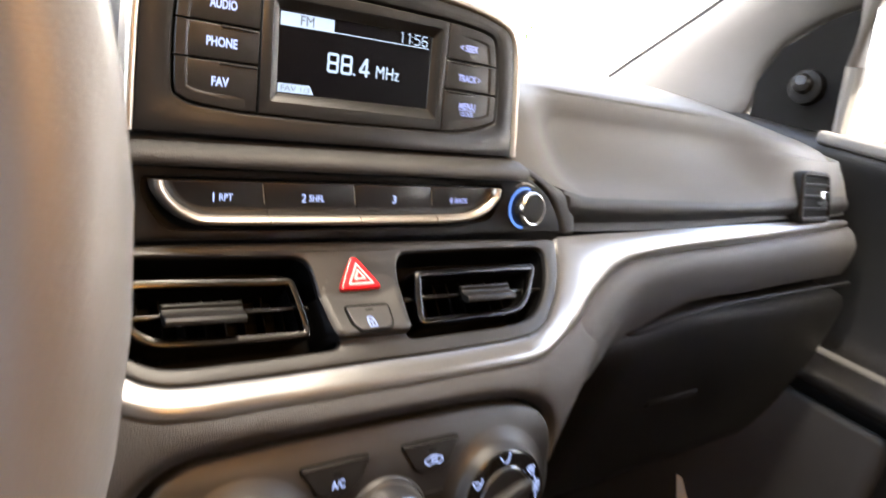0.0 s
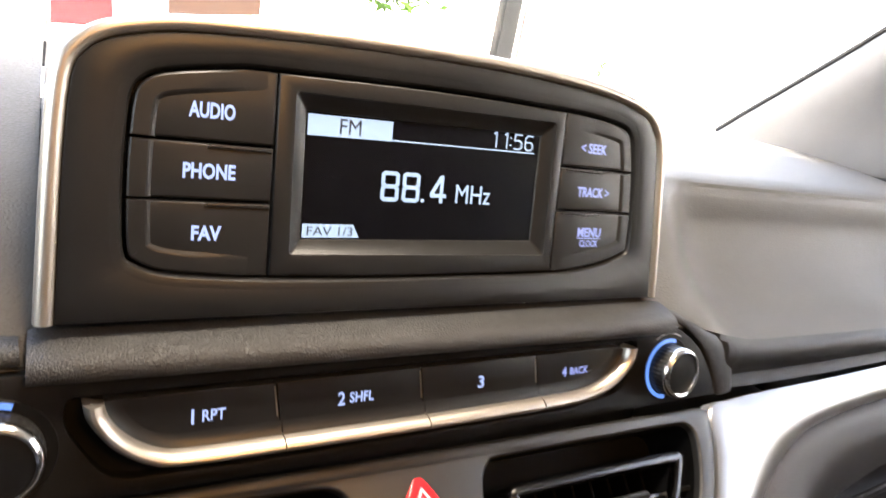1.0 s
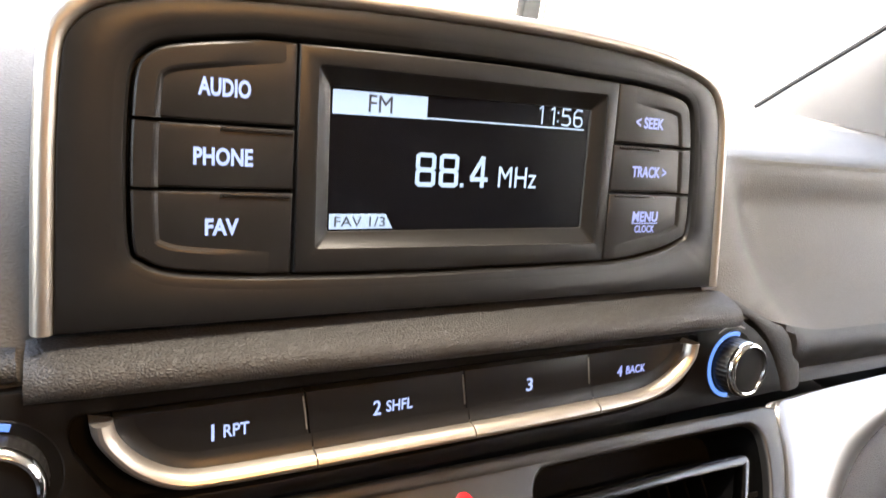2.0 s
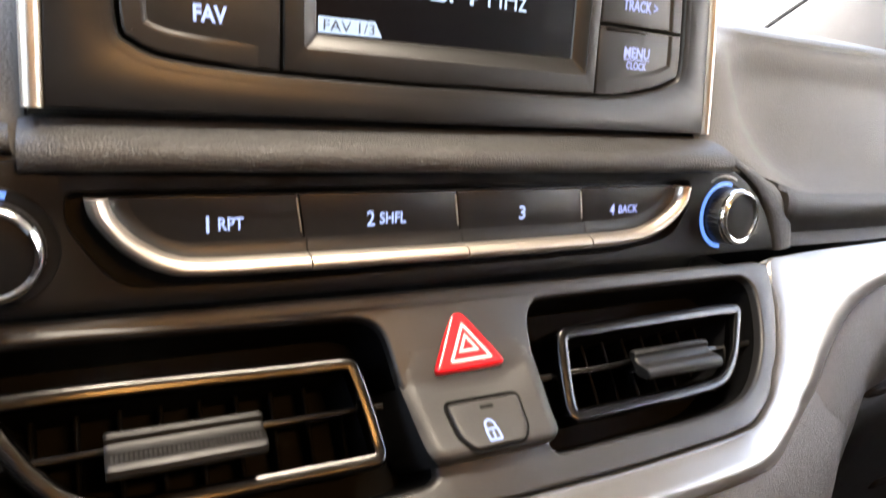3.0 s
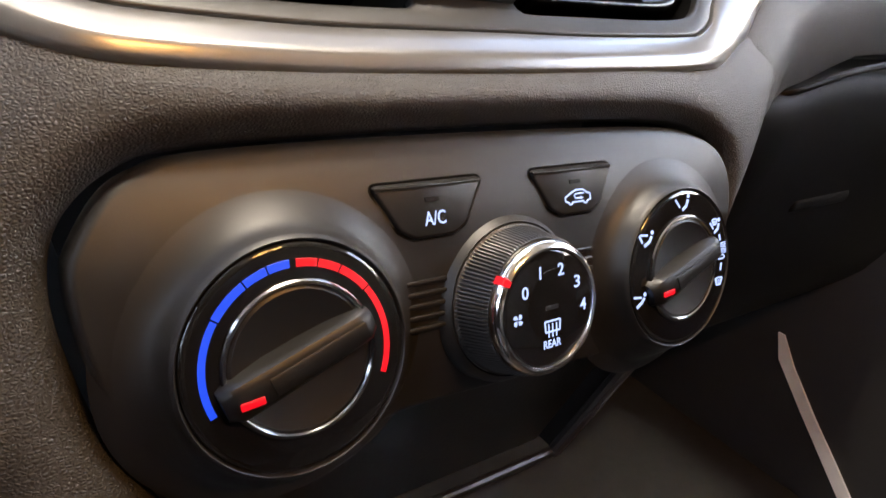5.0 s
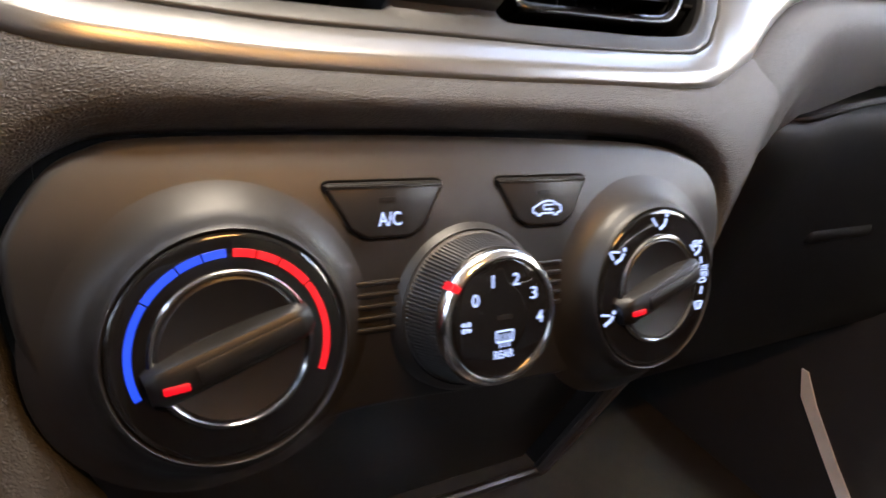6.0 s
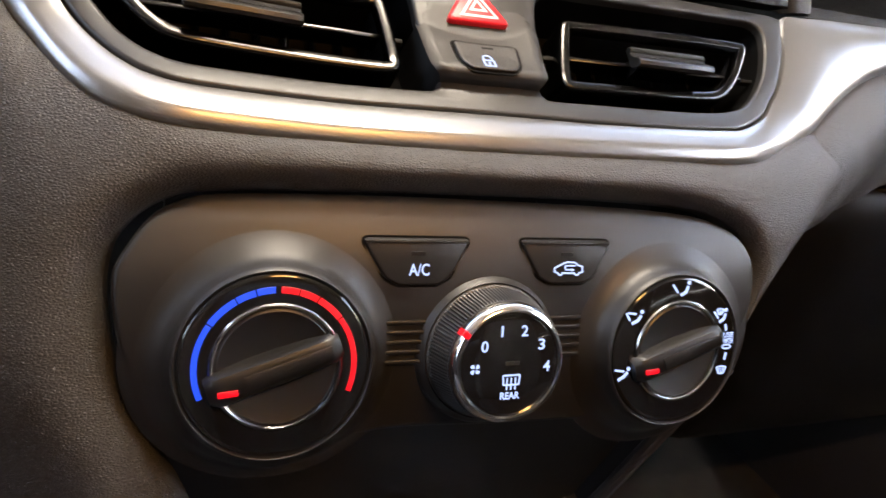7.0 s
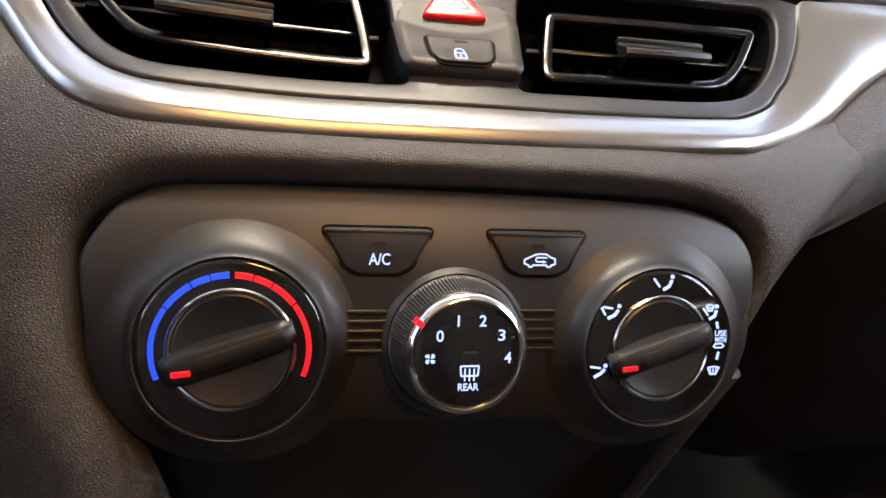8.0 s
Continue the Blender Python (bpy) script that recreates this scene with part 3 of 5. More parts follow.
def centre_lip():
    prof = [(0.010, 0.9995), (0.000, 0.9982), (-0.0055, 0.9971), (-0.0092, 0.9957), (-0.0111, 0.9940), (-0.0119, 0.9919), (-0.0116, 0.9901), (-0.0100, 0.9888), (-0.0050, 0.9882), (0.004, 0.9878)]
    rows = []
    for i in range(33):
        x = -0.1168 + 0.2313 * i / 32
        e = max(0.0, (x - 0.1125) / 0.0017, (-x - 0.1150) / 0.0017)
        rows.append([(x, y + 0.0012 * min(1, e) ** 2, z + 0.0009 * math.sin(1.2) * x / 0.114 * 0.9 - 0.0006 * min(1, e) ** 2) for y, z in (tuple(v) for v in spline(prof, 4))])
    dash_part("centre_lip", sheet(rows), LEATHER_FINE, "black leather-grained ledge under the radio")
    # soft shoulders that wrap round the ends of the button panel
    right = [(114.5, 11.0), (122, 9.6), (130, 6.8), (137.5, 2.4), (144.8, -3.6), (151, -11.6), (156, -20), (158.2, -24), (160, -28)]
    right_out = [(114.5, 16.0), (122, 15.6), (131, 12.8), (141.5, 8.2), (152, 3.4), (164, -3.0), (172, -12), (174, -20), (175, -27)]
    left = [(-115.5, 10.4), (-124, 10.2), (-132, 8.6), (-139.5, 5.0), (-146, -0.4), (-151, -7), (-155, -14.5), (-158.5, -22), (-160, -27)]
    left_out = [(-116, 16.0), (-126, 16.2), (-137, 14.2), (-148, 10.0), (-157, 4.0), (-164, -4.0), (-169, -13), (-172, -21), (-174, -27)]
    across = ((0.0, -9), (0.02, -4), (0.06, -2.2), (0.13, -1.3), (0.30, -0.9), (0.55, -1.2), (0.80, -2.2), (1.0, -3.8), (1.15, -6.0), (1.25, -10.0))
    for near, far in ((right, right_out), (left, left_out)):
        rows = []
        for p, q in zip(spline(near, 5), spline(far, 5)):
            rows.append([at(FS, p.x + (q.x - p.x) * f, p.y + (q.y - p.y) * f, h) for f, h in across])
        dash_part("shoulder", sheet(rows), LEATHER_SHADED, "soft-touch shoulder with shade in its colour")


centre_lip()

# silver band: inner edge along the vent panel and the upper dash, outer edge below
SILVER_IN = [(-150, 30), (-145.5, 18), (-140, 5), (-132.5, -9), (-124.5, -19.5), (-117, -26.5), (-109, -31), (-96, -33.4), (-60, -33.5), (0, -33.2), (40, -33.4), (80, -32.4), (97, -31.4), (108, -29.6), (123, -22.3), (130.3, -14.5), (137.5, -6.1), (146.5, 12), (151.5, 31), (165, 33.5), (195, 35), (260, 37), (360, 41), (470, 44), (585, 46.5)]
SILVER_OUT = [(-170, 30), (-163, 16), (-154, 0), (-143, -16), (-132, -31.5), (-122, -40.5), (-109, -46), (-93, -47.8), (-60, -48.2), (0, -48.3), (40, -47.8), (80, -47), (100, -45.6), (114.2, -43.2), (135, -36), (145.5, -29.5), (155, -23.5), (170.7, -11), (188.8, 1), (205, 8.8), (228, 15), (282, 20.5), (380, 25.5), (470, 31), (585, 40)]


def silver_trim():
    a, b = spline(SILVER_IN, 6), spline(SILVER_OUT, 6)
    prof = [(0.0, -6.0), (0.0, -0.4), (0.02, 0.5), (0.06, 0.8), (0.30, 0.9), (0.52, 1.0), (0.62, 0.95), (0.69, 0.7), (0.76, 0.1), (0.88, -1.0), (0.95, -1.9), (1.0, -3.2), (1.0, -8.0)]
    wide = [(0.0, -6.0), (0.0, -0.4), (0.02, 0.6), (0.14, 1.3), (0.22, 1.9), (0.40, 2.8), (0.54, 3.0), (0.66, 2.9), (0.78, 2.5), (0.90, 1.4), (0.97, -0.2), (1.0, -2.0), (1.0, -7.0)]
    rows = []
    for p, q in zip(a, b):
        s = smooth(118, 175, p.x)
        row = []
        for (t1, w1), (t2, w2) in zip(prof, wide):
            t, w = t1 + (t2 - t1) * s, w1 + (w2 - w1) * s
            c = p + (q - p) * t
            row.append(vent_at(c.x, c.y, w))
        rows.append(row)
    dash_part("silver_trim", sheet(rows), SILVER, "satin silver painted band sweeping under the vents")


silver_trim()

CLIMATE = [(-114, -4), (-111.8, 3.2), (-104.6, 13.5), (-96.6, 18.2), (-86, 20.6), (-50, 21.6), (0, 21.5), (56, 20.4), (81, 18.8), (93, 16.2), (103.3, 11.6), (109, 4.5), (111, -4), (110.5, -17), (104, -36), (94, -50), (80, -57.2), (62, -59.4), (39, -57.7), (5, -56.5), (-19, -55), (-37, -55), (-48, -57.8), (-60, -61.4), (-73, -62.4), (-89.4, -59), (-103, -50.2), (-108.6, -36), (-112.8, -19)]


def lower_console():
    inner = [(-86, -120), (-95, -80), (-112, -44), (-118, -21), (-119.2, -4), (-115, 10), (-103, 20.5), (-86, 24.4), (-40, 25.6), (14, 25.9), (60, 25.2), (91, 22.2), (110, 13), (117, -0.5), (116, -18), (111, -32), (104.5, -45)]
    outer = [at(FC, -140, -125, -24), at(FC, -148, -84, -22), at(FC, -153, -46, -17), at(FC, -157, -14, -10), vent_at(-160, 9, -3), vent_at(-146, -12, -3), vent_at(-130, -32, -3), vent_at(-110, -44.5, -3), vent_at(-60, -46.9, -3), vent_at(10, -47, -3), vent_at(66, -46.2, -3), vent_at(112, -42.6, -3), vent_at(160, -22, -5), vent_at(178, -38, -9), at(FC, 122, -15, -30), at(FC, 113, -33, -34), at(FC, 104.5, -46, -36)]
    away = [at(FC, -160, -130, -70), at(FC, -168, -90, -60), at(FC, -175, -50, -50), at(FC, -178, -14, -40), vent_at(-160, 11, -14), vent_at(-146, -10, -14), vent_at(-130, -29, -14), vent_at(-110, -41, -14), vent_at(-60, -43, -14), vent_at(10, -43, -14), vent_at(66, -42.5, -14), vent_at(112, -40, -14), vent_at(162, -19, -14), vent_at(186, -43, -26), at(FC, 126, -16, -74), at(FC, 114, -34, -80), at(FC, 105, -47, -84)]
    normal = (FC.to_3x3() @ Vector((0, 0, 1)) + FV.to_3x3() @ Vector((0, 0, 1))).normalized()
    cols = []
    n = len(inner)
    for k, (i, o, w) in enumerate(zip(inner, outer, away)):
        along = Vector(inner[min(k + 1, n - 1)]) - Vector(inner[max(k - 1, 0)])
        side = Vector((-along.y, along.x)).normalized()
        f = (1.6, 1.7, 1.8, 1.8, 1.6, 1.3, 0.95, 0.75, 0.65, 0.62, 0.62, 0.65, 0.75, 0.7, 0.45, 0.25, 0.05)[k]
        sunk = max(0.0, k - 12.6) * 3.4
        roll = [at(FC, i[0] + side.x * d * g, i[1] + side.y * d * g, h - sunk) for d, h, g in ((-3.0, -15, 1), (-2.8, -9.0, 1), (-2.0, -6.4, 1), (0.3, -3.9, 1), (3.8, -1.4, f), (7.6, 0.3, f))]
        span = (o - roll[-1]).length
        m1 = roll[-1].lerp(o, 0.4) + normal * span * 0.06
        m2 = roll[-1].lerp(o, 0.75) + normal * span * 0.05
        turn = o.lerp(w, 0.3) + normal * (0.003 if k < 12 else 0.0)
        cols.append([*roll, m1, m2, o, turn, w])
    rows = list(zip(*cols))
    rows = [spline(r, 6) for r in rows]
    cols = list(zip(*rows))
    rows = [[Vector(p) for p in r] for r in zip(*[spline(c, 3) for c in cols])]
    # ease the sweep between the roll round the panel and the edge along the silver band
    for _ in range(14):
        old = [[p.copy() for p in r] for r in rows]
        for j in range(8, 23):
            for i in range(1, len(rows[j]) - 1):
                near = (old[j - 1][i] + old[j + 1][i] + old[j][i - 1] + old[j][i + 1]) / 4
                rows[j][i] = old[j][i].lerp(near, 0.6)
    dash_part("lower_console", sheet(rows), LEATHER, "black leather-grained console round the climate panel")
    # side wall added below, beside the climate panel: its dark colour stands for shade
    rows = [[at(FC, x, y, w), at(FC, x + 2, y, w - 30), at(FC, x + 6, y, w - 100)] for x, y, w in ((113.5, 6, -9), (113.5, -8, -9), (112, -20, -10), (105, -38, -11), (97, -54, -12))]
    dash_part("side_wall", sheet([spline(r, 3) for r in zip(*rows)]), GLOVE, "added black side wall standing in for shade")
    # band under the silver trim on the passenger side, turning under towards the glove box
    top = [(114, -43), (131, -37.5), (145.5, -29.5), (155, -23.5), (163, -17), (170.7, -11), (180, -4), (188.8, 1), (205, 8.8), (228, 15), (282, 20.5), (380, 25.5), (470, 31), (600, 41)]
    low = [(132, -66), (146, -57), (157, -50), (167, -44), (175, -38.5), (184, -33), (194, -26), (205, -19), (220, -11), (242, -4), (285, 1), (380, 5), (470, 9), (600, 15)]
    rows = []
    for p, q in zip(spline(top, 3), spline(low, 3)):
        x = q.x * MM
        sink = 5.0 * (1 - smooth(140, 172, q.x))
        lid = 0.8955 - 0.019 * (1 - smooth(0.235, 0.33, x)) + 0.006 * smooth(0.35, 0.6, x) - 0.035 * (1 - smooth(0.16, 0.24, x))
        c = [at(FV, p.x, p.y, -4 - sink), at(FV, p.x + (q.x - p.x) * 0.3, p.y + (q.y - p.y) * 0.3, -1.4 - sink), at(FV, p.x + (q.x - p.x) * 0.65, p.y + (q.y - p.y) * 0.65, -2.2 - sink), at(FV, q.x, q.y, -6 - sink)]
        e = c[-1]
        c += [Vector((x + 0.001, e.y + 0.001, e.z * 0.6 + lid * 0.4)), Vector((x + 0.002, max(e.y + 0.004, -0.034), e.z * 0.2 + lid * 0.8 + 0.002)), Vector((x + 0.003, max(e.y + 0.008, -0.030), lid + 0.003)), Vector((x + 0.003, 0.0, lid + 0.002))]
        rows.append(spline(c, 3))
    dash_part("knee_band", sheet(rows), LEATHER, "black grained band under the silver trim")


lower_console()


# ---------------------------------------------------------------- radio
def radio():
    t = thing("car_radio", FR, "matt black car radio with a lit FM display", "radio")
    edge = [(107.6, -1.5), (106, 19), (103.6, 43.5), (101.6, 58.5), (97.8, 67.4), (91.3, 72.2), (77.8, 75.8), (57.8, 78.2), (27.7, 79.4), (-3, 79.3), (-38, 78.2), (-70, 76.0), (-84, 74.4), (-94.5, 71.8), (-100, 69.4), (-104, 65.6), (-106.2, 60), (-107.7, 42), (-108.6, 18), (-109.2, -1.5)]
    body = [(p.x, p.y) for p in spline(edge, 3)]
    rec = [(91.8, 21), (90.4, 42.7), (88, 57.7), (85.2, 64.8), (79, 67.4), (66.3, 69), (49.3, 69.8), (0, 70.2), (-56.6, 68.6), (-69, 67.5), (-84.6, 64.6), (-90, 61.8), (-92.4, 57.6), (-93.4, 47.8), (-93.9, 35), (-93.4, 17.9), (-90.8, 14.3), (-84.6, 11.8), (-72.7, 10.5), (-55.7, 9.6), (-18.6, 9.0), (5, 9.2), (54, 9.8), (75.4, 12.5), (88, 16.5)]
    rec = [(p.x, p.y) for p in spline(rec, 4, True)]
    part("bezel", plate(body, [inset(ccw(rec), -3.4)], -10, 0, 0.8, 0.01, 2), BEZEL, t, "matt black bezel")
    part("bevel", frame_band(inset(ccw(rec), -3.5), [(0, -0.02), (1.2, -0.12), (2.4, -0.45), (3.1, -1.3), (3.5, -6.0)]), BEZEL, t)
    # metal strip along the sides and the top
    rings = []
    out = ccw(body)
    start = min(range(len(out)), key=lambda i: (out[i][1] + (0 if out[i][0] > 0 else 50)))
    out = out[start:] + out[:start]
    prof = [(0.1, -1.2), (-0.2, -0.3), (-0.8, 0.45), (-1.6, 0.9), (-2.4, 0.95), (-3.2, 0.65), (-3.9, 0.0), (-4.4, -1.2), (-4.6, -3.0), (-4.6, -6.0), (-4.4, -14.0)]
    for d, w in prof:
        ring = inset(out, d)
        ring[0], ring[-1] = ((out[i][0] - d * math.copysign(1, out[i][0]), out[i][1]) for i in (0, -1))
        rings.append([(p[0], p[1], w) for p in ring])
    part("metal_strip", band(rings, False), CHAMPAGNE, t, "brushed champagne metal strip", sharp=75)
    part("housing", slab(inset(ccw(body), -3.6), -48, -9, 1.0), SATIN_DARK, t)
    part("recess", slab(inset(ccw(rec), -1.0), -9.5, -5.5, 0.2, 1), BLACK, t)
    inner = inset(ccw(rec), 0.55)
    gap = 0.45
    bands = ((47.3 + gap, 99), (31.4 + gap, 47.3 - gap), (-9, 31.4 - gap))
    floor_line = inset(inner, 6.0)

    def rim(side, lo, hi):
        """The raised outer border of a key, easing down into its dished face."""
        prof = [(0.0, -5.0), (0.0, -1.4), (0.03, -0.95), (0.10, -0.65), (0.30, -0.6), (0.74, -0.62), (0.84, -0.78), (0.93, -1.08), (1.0, -1.24)]
        n = len(inner)
        start = max(range(n), key=lambda i: -side * inner[i][0])
        order = [(start + i) % n for i in range(n)]
        pairs = [(Vector(inner[i]), Vector(floor_line[i])) for i in order if side * inner[i][0] > (56.0 if side < 0 else 53.3)]
        kept = []
        for k, (p, q) in enumerate(pairs):
            if k:
                p0, q0 = pairs[k - 1]
                for y in sorted((lo, hi), reverse=p0.y > p.y):
                    if min(p0.y, p.y) < y < max(p0.y, p.y):
                        f = (y - p0.y) / (p.y - p0.y)
                        kept.append((p0.lerp(p, f), q0.lerp(q, f)))
            if lo <= p.y <= hi:
                kept.append((p, q))
        rows = [[((p.x + (q.x - p.x) * f) * MM, min(hi, max(lo, p.y + (q.y - p.y) * f)) * MM, (w if w < -1.2 else -1.22 + (w + 1.22) * smooth(58, 80, abs(p.x))) * MM) for f, w in prof] for p, q in kept]
        bm = sheet(rows)
        for r in (rows[0], rows[-1]):
            bm.faces.new([bm.verts.new(v) for v in r])
        bmesh.ops.remove_doubles(bm, verts=bm.verts, dist=1e-7)
        bmesh.ops.recalc_face_normals(bm, faces=bm.faces)
        return bm

    left = (("AUDIO", -72.7, 55.7, 3.9, 12.2), ("PHONE", -72.8, 39.4, 3.9, 13.9), ("FAV", -73.0, 22.4, 3.8, 8.0))
    for (lo, hi), (txt, tx, ty, th, tw) in zip(bands, left):
        o = clip(clip(clip(inner, 1, 0, -55.3), 0, 1, hi), 0, -1, -lo)
        b = part("audio_button", slab(o, -6, -1.2, 0.7, 3), BUTTON, t)
        write(txt, tx, ty, -1.14, th, LIT, b, width=tw, bold=0.19)
        part("raised_border", rim(-1, lo, hi), BUTTON, b, sharp=10)
        if hi < 60:
            part("finger_edge", slab(rounded([(-74, hi - 1.3, 0.3), (-56, hi - 1.3, 0.3), (-56, hi - 0.1, 0.3), (-73, hi - 0.1, 0.3)]), -2, -0.75, 0.4, 2), BUTTON, b)
    right = (("< SEEK", 67.8, 57.2, 3.5, 13.2), ("TRACK >", 70.0, 40.7, 3.5, 16.4), ("MENU", 70.3, 25.2, 3.4, 12.1))
    bands = ((49.6 + gap, 99), (33.3 + gap, 49.6 - gap), (-9, 33.3 - gap))
    for (lo, hi), (txt, tx, ty, th, tw) in zip(bands, right):
        o = clip(clip(clip(inner, -1, 0, -52.6), 0, 1, hi), 0, -1, -lo)
        b = part("tuning_button", slab(o, -6, -1.2, 0.7, 3), BUTTON, t)
        write(txt, tx, ty, -1.14, th, LIT_DIM, b, width=tw, bold=0.12)
        part("raised_border", rim(1, lo, hi), BUTTON, b, sharp=10)
        if txt == "MENU":
            part("underline", bars([((64.2, 22.9), (76.5, 22.9))], 0.35, -1.2, -1.1), LIT_DIM, b)
            write("CLOCK", 70.6, 20.9, -1.14, 2.4, LIT_DIM, b, width=9.6, bold=0.05)
        if hi < 60:
            part("finger_edge", slab(rounded([(55, hi - 1.1, 0.3), (74, hi - 1.1, 0.3), (73, hi - 0.1, 0.3), (55, hi - 0.1, 0.3)]), -2, -0.8, 0.4, 2), BUTTON, b)
    mid = clip(clip(inner, 1, 0, 52.2), -1, 0, 54.9)
    hole = rounded([(-49.2, 16.5, 1.2), (47.8, 16.3, 1.2), (47.6, 64.8, 1.2), (-49.6, 63.6, 1.2)])
    lcd = rounded([(-45.0, 20.9, 0.4), (42.8, 21.5, 0.4), (42.8, 59.6, 0.4), (-45.4, 58.6, 0.4)])
    part("screen_surround", plate(mid, [hole], -6, -1.0, 0.7, 0.25, 3), BEZEL, t)
    hole, lcd = ccw(hole), ccw(lcd)
    part("screen_slope", band([[(p[0], p[1], w) for p in loop] for loop, w in ((inset(hole, -0.2), -1.2), (hole, -1.5), (inset(lcd, -0.4), -3.4), (lcd, -4.2))]), BEZEL, t)
    s = part("screen", slab(inset(lcd, -0.6), -6.0, -3.9, 0.1, 1), LCD_OFF, t, "dark liquid crystal display with white figures")
    w = -3.86
    part("station_tab", slab([(-44.9, 51.9), (-16.8, 52.4), (-16.8, 58.6), (-44.9, 58.2)], -3.95, w, 0.02, 1), LCD_ON, s, "lit tab")
    write("FM", -31.2, 55.4, w + 0.03, 4.6, LCD_DARK, s, width=7.0)
    part("rule", bars([((-16.7, 52.7), (41.0, 53.2))], 0.45, -3.95, w), LCD_ON, s)
    # figures made of display segments
    eight = [((0.9, 1.1), (0.9, 4.0)), ((0.9, 4.0), (1.7, 4.8)), ((1.7, 4.8), (0.9, 5.6)), ((0.9, 5.6), (0.9, 8.5)), ((6.1, 1.1), (6.1, 4.0)), ((6.1, 4.0), (5.3, 4.8)), ((5.3, 4.8), (6.1, 5.6)), ((6.1, 5.6), (6.1, 8.5)), ((1.6, 0.6), (5.4, 0.6)), ((1.8, 4.8), (5.2, 4.8)), ((1.6, 9.0), (5.4, 9.0)), ((0.9, 1.1), (1.6, 0.6)), ((6.1, 1.1), (5.4, 0.6)), ((0.9, 8.5), (1.6, 9.0)), ((6.1, 8.5), (5.4, 9.0))]
    four = [((4.4, 8.9), (0.9, 3.1)), ((0.8, 2.6), (6.3, 2.6)), ((4.7, 0.5), (4.7, 9.1))]
    for x0, seg in ((-19.7, eight), (-12.0, eight), (-1.5, four)):
        part("figure", bars([((x0 + a[0], 33.4 + a[1]), (x0 + b[0], 33.4 + b[1])) for a, b in seg], 1.55, -3.95, w), LCD_ON, s)
    part("decimal_point", bars([((-4.2, 34.1), (-3.6, 34.1))], 1.3, -3.95, w), LCD_ON, s)
    one = [((1.4, 0.2), (1.4, 5.4)), ((1.4, 5.4), (0.3, 4.7))]
    five = [((3.5, 5.3), (0.6, 5.3)), ((0.6, 5.3), (0.4, 3.1)), ((0.4, 3.1), (2.6, 3.3)), ((2.6, 3.3), (3.6, 2.4)), ((3.6, 2.4), (3.6, 1.0)), ((3.6, 1.0), (2.6, 0.2)), ((2.6, 0.2), (0.3, 0.3))]
    six = [((3.6, 5.2), (1.4, 5.3)), ((1.4, 5.3), (0.4, 4.2)), ((0.4, 4.2), (0.4, 1.0)), ((0.4, 1.0), (1.2, 0.2)), ((1.2, 0.2), (2.9, 0.2)), ((2.9, 0.2), (3.7, 1.0)), ((3.7, 1.0), (3.7, 2.2)), ((3.7, 2.2), (2.9, 3.0)), ((2.9, 3.0), (0.6, 2.9))]
    colon = [((0.4, 1.2), (0.4, 1.5)), ((0.4, 3.8), (0.4, 4.1))]
    for x0, seg in ((22.4, one), (27.0, one), (29.6, colon), (31.4, five), (36.2, six)):
        part("figure", bars([((x0 + a[0], 53.9 + a[1]), (x0 + b[0], 53.9 + b[1])) for a, b in seg], 0.6, -3.95, w), LCD_ON, s)
    write("MHz", 16.2, 37.0, w, 6.4, LCD_ON, s, width=14.4)
    part("preset_tab", slab([(-44.7, 21.2), (-25.9, 21.4), (-28.1, 25.5), (-44.7, 25.4)], -3.95, w, 0.02, 1), LCD_ON, s, "lit tab")
    write("FAV 1/3", -35.7, 23.3, w + 0.03, 2.7, LCD_DARK, s, width=15.0)


radio()


